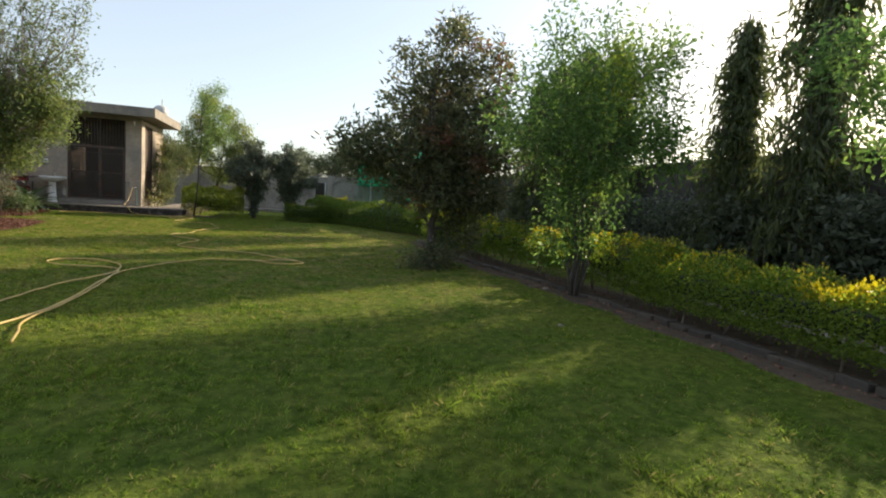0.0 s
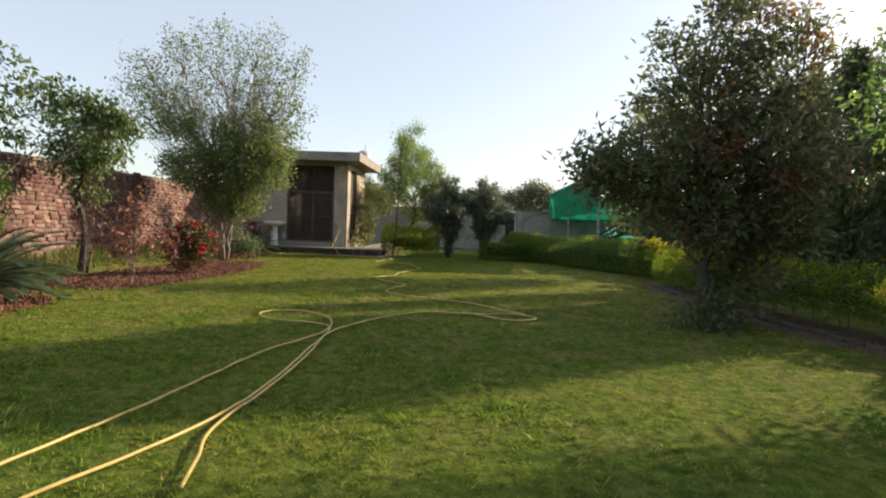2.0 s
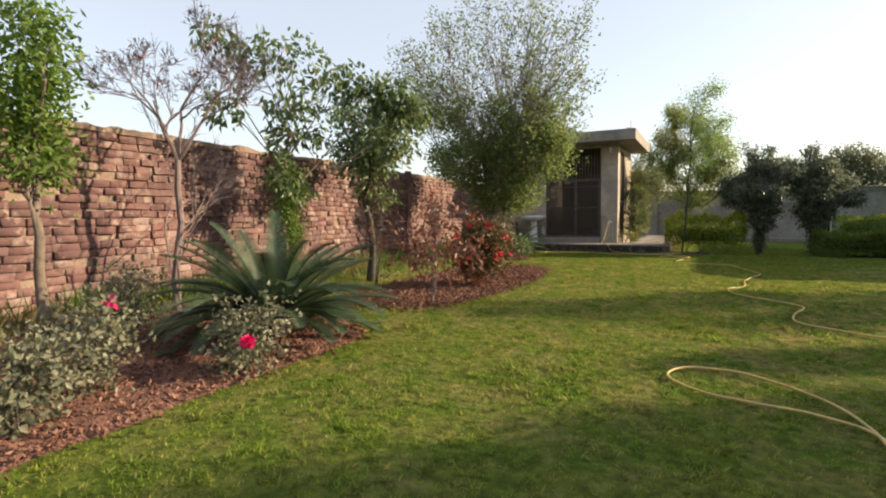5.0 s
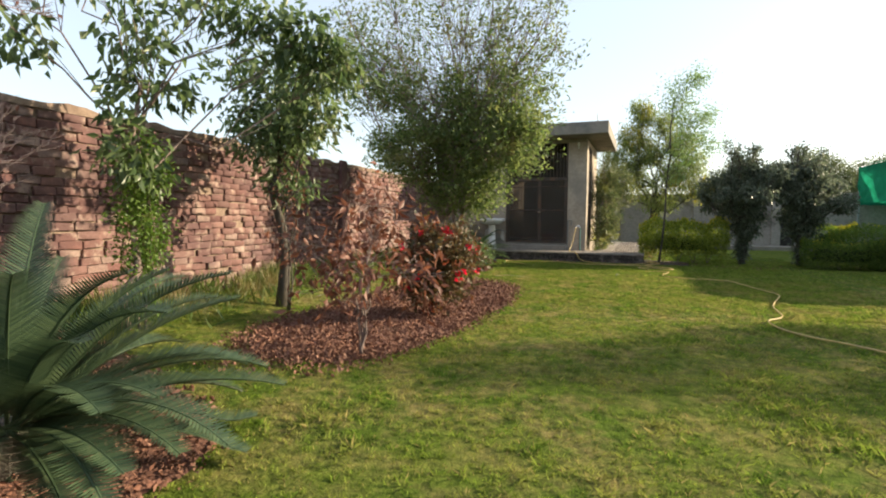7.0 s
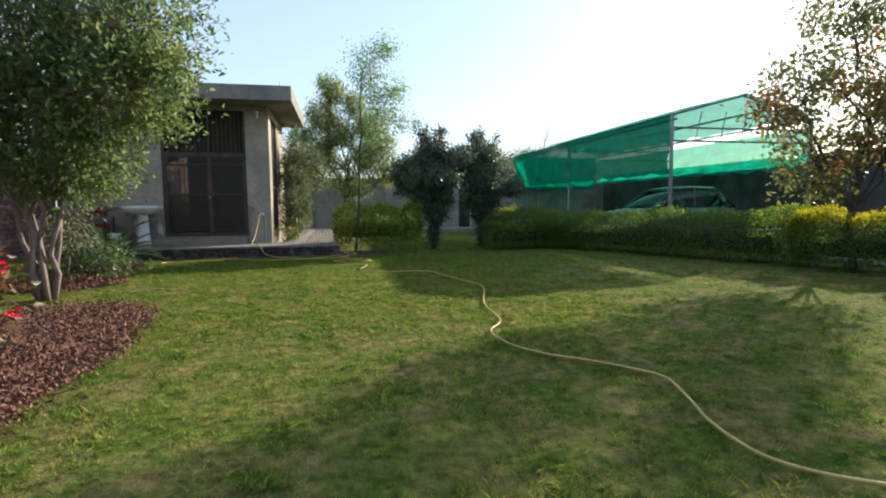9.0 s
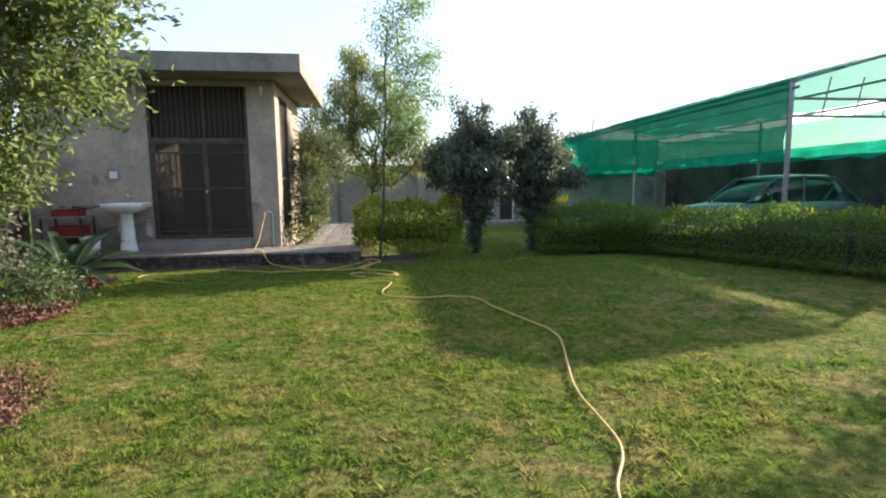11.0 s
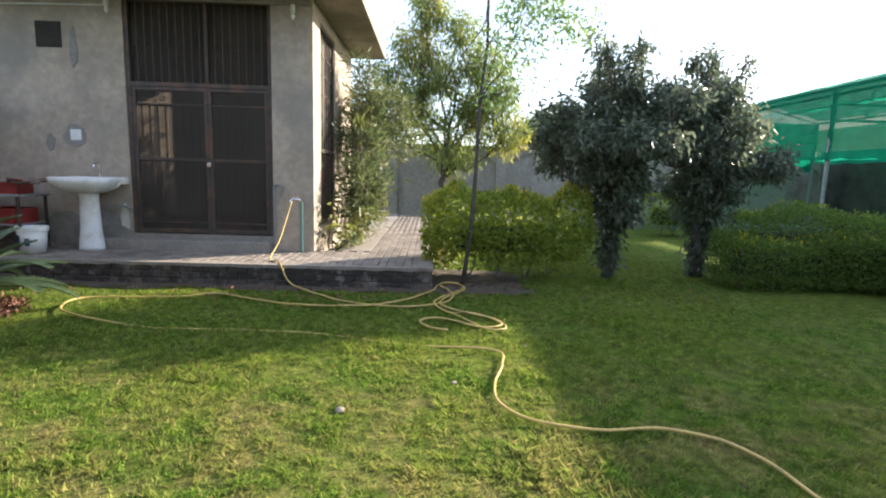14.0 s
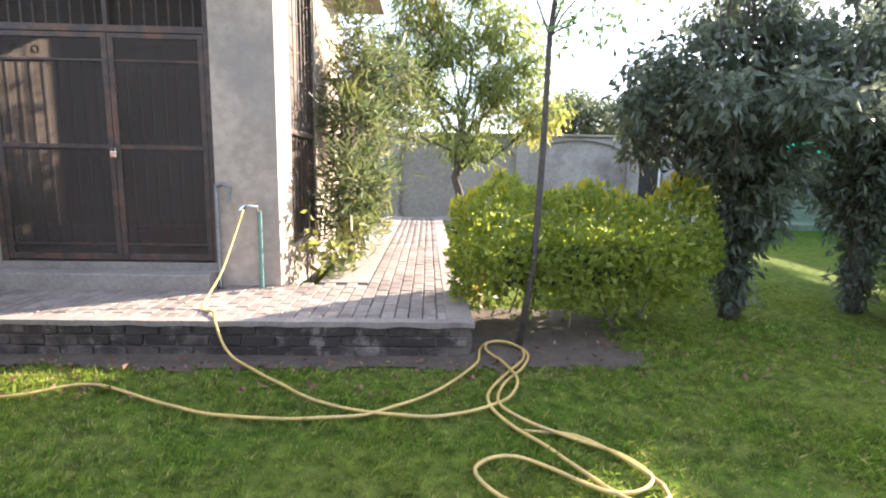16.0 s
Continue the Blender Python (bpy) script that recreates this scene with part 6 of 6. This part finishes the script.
def ashoka(loc, label, h, r, seed):
    """A tall mast tree with hanging leaves."""
    rng = np.random.default_rng(seed)
    e = thing("mast_tree", loc, label, "tree", "mast trees")
    part("trunk", tube(wobble(rng, (0, 0, -0.1), (0, 0, h), 8, 0.01), 0.08, 0.015, 7), M["dark_bark"], e)
    br, cs, outs = bmesh.new(), [], []
    z = 0.7
    while z < h:
        w = r * (0.25 + 0.75 * (1 - z / h) ** 0.8) * rng.uniform(0.75, 1.15)
        for k in range(6):
            a = rng.uniform(0, 2 * math.pi)
            p0, p1 = np.array([0, 0, z]), np.array([math.cos(a) * w, math.sin(a) * w, z - 0.9 * w - 0.15])
            tube(wobble(rng, p0, p1, 3, 0.05), 0.012, 0.004, 3, br)
            m = 46
            t = rng.uniform(0.1, 1.05, (m, 1))
            cs.append(p0 + (p1 - p0) * t + rng.normal(size=(m, 3)) * [0.1, 0.1, 0.12])
            outs.append(np.tile([math.cos(a) * 0.5, math.sin(a) * 0.5, 0], (m, 1)))
        z += 0.16
    part("branching", br, M["dark_bark"], e)
    v, f = leaves(rng, np.concatenate(cs), 0.2, 0.045, 2.2, np.concatenate(outs))
    link("crown", mesh_np("crown", v, f, M["l_droop"]), e)


for y, h in ((11.95, 5.6), (13.3, 5.9), (14.7, 5.8), (16.1, 5.6)):
    ashoka((7.05, y, 0), "tall dark mast tree with drooping leaves", h, 1.2, int(y * 10))
ashoka((7.05, 7.95, 0), "slender dark mast tree with drooping leaves", 5.0, 0.8, 81)
ashoka((7.05, 6.45, 0), "tall dark mast tree with drooping leaves", 6.1, 1.15, 82)
ashoka((7.05, 1.2, 0), "tall dark mast tree with drooping leaves", 6.0, 1.25, 83)
for k, (y, z) in enumerate(((14.5, 1.3), (12.4, 1.5), (10.6, 1.4), (9.0, 1.4), (7.4, 1.5), (5.6, 1.5), (4.0, 1.5), (16.5, 1.2))):
    tree("dark_shrub", (6.95, y, 0), "dense dark shrub before the boundary wall", "shrub", [(0, 0, z * 0.45, 0.8, 1.1, 0.5, 70), (0, 0.2, z * 0.9, 0.7, 1.0, 0.5, 60)], (0.13, 0.055, M["l_clipped"]), (0.8, 0.03, 0, 0), M["dark_bark"], 90 + k, stems=4, more=2, twig_leaves=16, group="shrubs along the wall", spread=0.25)
tree("near_tree", (5.3, 3.9, 0), "leafy branch tree at the hedge's end", "tree", [(0.1, 0.2, 2.5, 0.7, 0.8, 0.6, 46), (-0.2, 0.5, 3.2, 0.6, 0.7, 0.5, 36), (0.5, -0.3, 3.0, 0.8, 0.8, 0.6, 46)], (0.09, 0.035, M["l_tree_fresh"]), (2.0, 0.028, 0, 0), M["dark_bark"], 99, more=1.6, twig_leaves=16)

stalk = thing("dry_stalk", (-7.6, 17.75, 0.03), "pale dry stalk lying on the lawn", "stalk")
part("stem", tube(smooth_line([(-0.35, 0, 0), (-0.15, 0.1, 0.03), (0.2, 0.13, 0.01), (0.38, 0.12, 0.0)]), 0.007, 0.004, 5), M["straw"], stalk)
tree("brush_pile", (1.75, 9.55, 0), "dark heap of pruned twigs at the tree's foot", "brush pile", [(0, 0, 0.14, 0.7, 0.45, 0.16, 90), (0.3, 0.2, 0.28, 0.5, 0.35, 0.16, 60)], (0.09, 0.035, M["l_tree_dark"]), (0.1, 0.012, 0, 0), M["dark_bark"], 100, stems=6, twig_leaves=9)
# stones and bits on the lawn
rngs = random.Random(11)
for x, y, r in ((-4.85, 19.75, 0.02), (-5.55, 19.3, 0.03), (3.2, 7.5, 0.05), (2.2, 5.2, 0.03), (-4.2, 20.6, 0.015), (1.6, 16.9, 0.03)):
    bm = bmesh.new()
    bmesh.ops.create_icosphere(bm, subdivisions=2, radius=r)
    for v in bm.verts:
        v.co *= 1 + 0.25 * noise.noise(v.co * 40 + Vector((x, y, 0)))
        v.co.z *= 0.6
    me = bpy.data.meshes.new("pebble")
    bm.to_mesh(me)
    bm.free()
    me.materials.append(M["stone"])
    o = new("pebble", me)
    o.location = (x, y, ground_z(x, y) + r * 0.45)
    tagged(o, "small pale stone lying on the grass", "stone", "stones on the lawn")

# ---- pieces: bricks, pavers ----
def brick_mesh(name, sx, sy, sz, mat, seed, rough=1.0):
    r = random.Random(seed)
    bm = box(0, sx, 0, sy, 0, sz)
    for v in bm.verts:
        v.co += rough * Vector((r.uniform(-0.014, 0.014), r.uniform(-0.008, 0.012), r.uniform(-0.011, 0.011)))
    bmesh.ops.bevel(bm, geom=bm.edges[:], offset=0.006, segments=1, affect="EDGES")
    me = bpy.data.meshes.new(name)
    bmesh.ops.recalc_face_normals(bm, faces=bm.faces)
    bm.to_mesh(me)
    bm.free()
    me.materials.append(mat)
    return me


def joined(name, meshes, spots, mat, parent):
    """Many pieces as one mesh of kind stuff; spots: (k, 4x4 matrix)."""
    vs, fs, base = [], [], 0
    cache = []
    for me in meshes:
        co = np.empty(len(me.vertices) * 3, np.float32)
        me.vertices.foreach_get("co", co)
        me.calc_loop_triangles()
        tri = np.empty(len(me.loop_triangles) * 3, np.int32)
        me.loop_triangles.foreach_get("vertices", tri)
        cache.append((co.reshape(-1, 3), tri.reshape(-1, 3)))
    for k, m in spots:
        co, tri = cache[k]
        a = np.array(m)
        vs.append(co @ a[:3, :3].T + a[:3, 3])
        fs.append(tri + base)
        base += len(co)
    ob = link(name, mesh_np(name, np.concatenate(vs), np.concatenate(fs), mat), parent)
    return tagged(ob, kind="stuff")


rngs = random.Random(17)
CH, BL = 0.1, 0.25
bricks = [brick_mesh("brick", BL - 0.012, 0.10, CH - 0.011, M["brick"], k) for k in range(6)]
near, rest = [], []
for c in range(int(2.44 / CH)):
    x = -0.5 * BL * (c % 2) + rngs.uniform(-0.02, 0.02)
    while x < wlen - BL:
        m = pose(x, -0.03 + rngs.uniform(-0.012, 0.022), c * CH + 0.022 * noise.noise((x * 0.9, c * 0.35, 7)) + rngs.uniform(-0.009, 0.009), rngs.uniform(-3, 3), rngs.uniform(-2, 2), rngs.uniform(-2, 2))
        if x > 0 and rngs.random() > 0.03:
            (near if 12.0 < x < 15.9 and 5 <= c < 23 else rest).append((rngs.randrange(6), m))
        x += BL * rngs.choice((0.97, 1.0, 1.03, 0.9, 1.12))
for k, m in near[:300]:
    o = link("brick", bricks[k], wall_left)
    o.matrix_local = m
joined("brick_rows", bricks, rest + near[300:], M["brick"], wall_left)
# brick pier in the wall
part("pier", box(wlen * 0.74, wlen * 0.74 + 0.24, -0.1, -0.02, 0, 2.52, 0.01), M["brick"], wall_left)

edge_bricks = [brick_mesh("edge_brick", 0.23, 0.10, 0.079, M["grimy_brick"], 20 + k, 0.7) for k in range(4)]
rest = []
for c in range(3):
    x = PX0 - 0.11 * (c % 2)
    while x < PX1 - 0.2:
        m = pose(x, PY0 + rngs.uniform(-0.006, 0.004), c * 0.083 - 0.005, 0, rngs.uniform(-0.6, 0.6), rngs.uniform(-0.8, 0.8))
        o = link("edge_brick", edge_bricks[rngs.randrange(4)], platform)
        o.matrix_local = m
        x += 0.236
    y = PY0 + 0.1
    while y < 31.3:
        m = pose(PX1, y, c * 0.083 - 0.005, 0, 0, 90 + rngs.uniform(-0.8, 0.8))
        rest.append((rngs.randrange(4), m))
        y += 0.236
joined("edge_rows", edge_bricks, rest, M["grimy_brick"], platform)

pavers = [brick_mesh("paver", 0.2, 0.101, 0.03, M["paver"], 40 + k, 0.22) for k in range(4)]
near, rest = [], []
x, col = PX0 + 0.05, 0
while x < PX1 - 0.21:
    y = PY0 + 0.096 - 0.1 * (col % 2)
    while y < 31.3:
        hidden = (y > FY - 0.04 and x < -5.93) or (y > 23.58 and DX0 - 0.62 < x < DX1)
        if not hidden:
            m = pose(x + 0.1, y, PZ - 0.03 + rngs.uniform(-0.002, 0.002), rngs.uniform(-0.3, 0.3), rngs.uniform(-0.3, 0.3), 90 + rngs.uniform(-0.9, 0.9))
            (near if x > -8.6 and y < 26.5 else rest).append((rngs.randrange(4), m))
        y += 0.207
    x += 0.108
    col += 1
near.sort(key=lambda s: s[1].translation.y)
for k, m in near[:300]:
    o = link("paver", pavers[k], platform)
    o.matrix_local = m
joined("paver_rows", pavers, rest + near[300:], M["paver"], platform)

kb = [brick_mesh("kerb_brick", 0.236, 0.12, 0.16, M["kerb"], 60 + k, 0.8) for k in range(3)]
for a, b in zip(kline, kline[1:]):
    o = link("kerb_brick", kb[rngs.randrange(3)], kerb)
    o.matrix_local = pose(a.x, a.y, -0.085 + rngs.uniform(-0.012, 0.008), rngs.uniform(-4, 4), rngs.uniform(-2.5, 2.5), math.degrees(math.atan2(b.y - a.y, b.x - a.x)) + rngs.uniform(-2, 2))
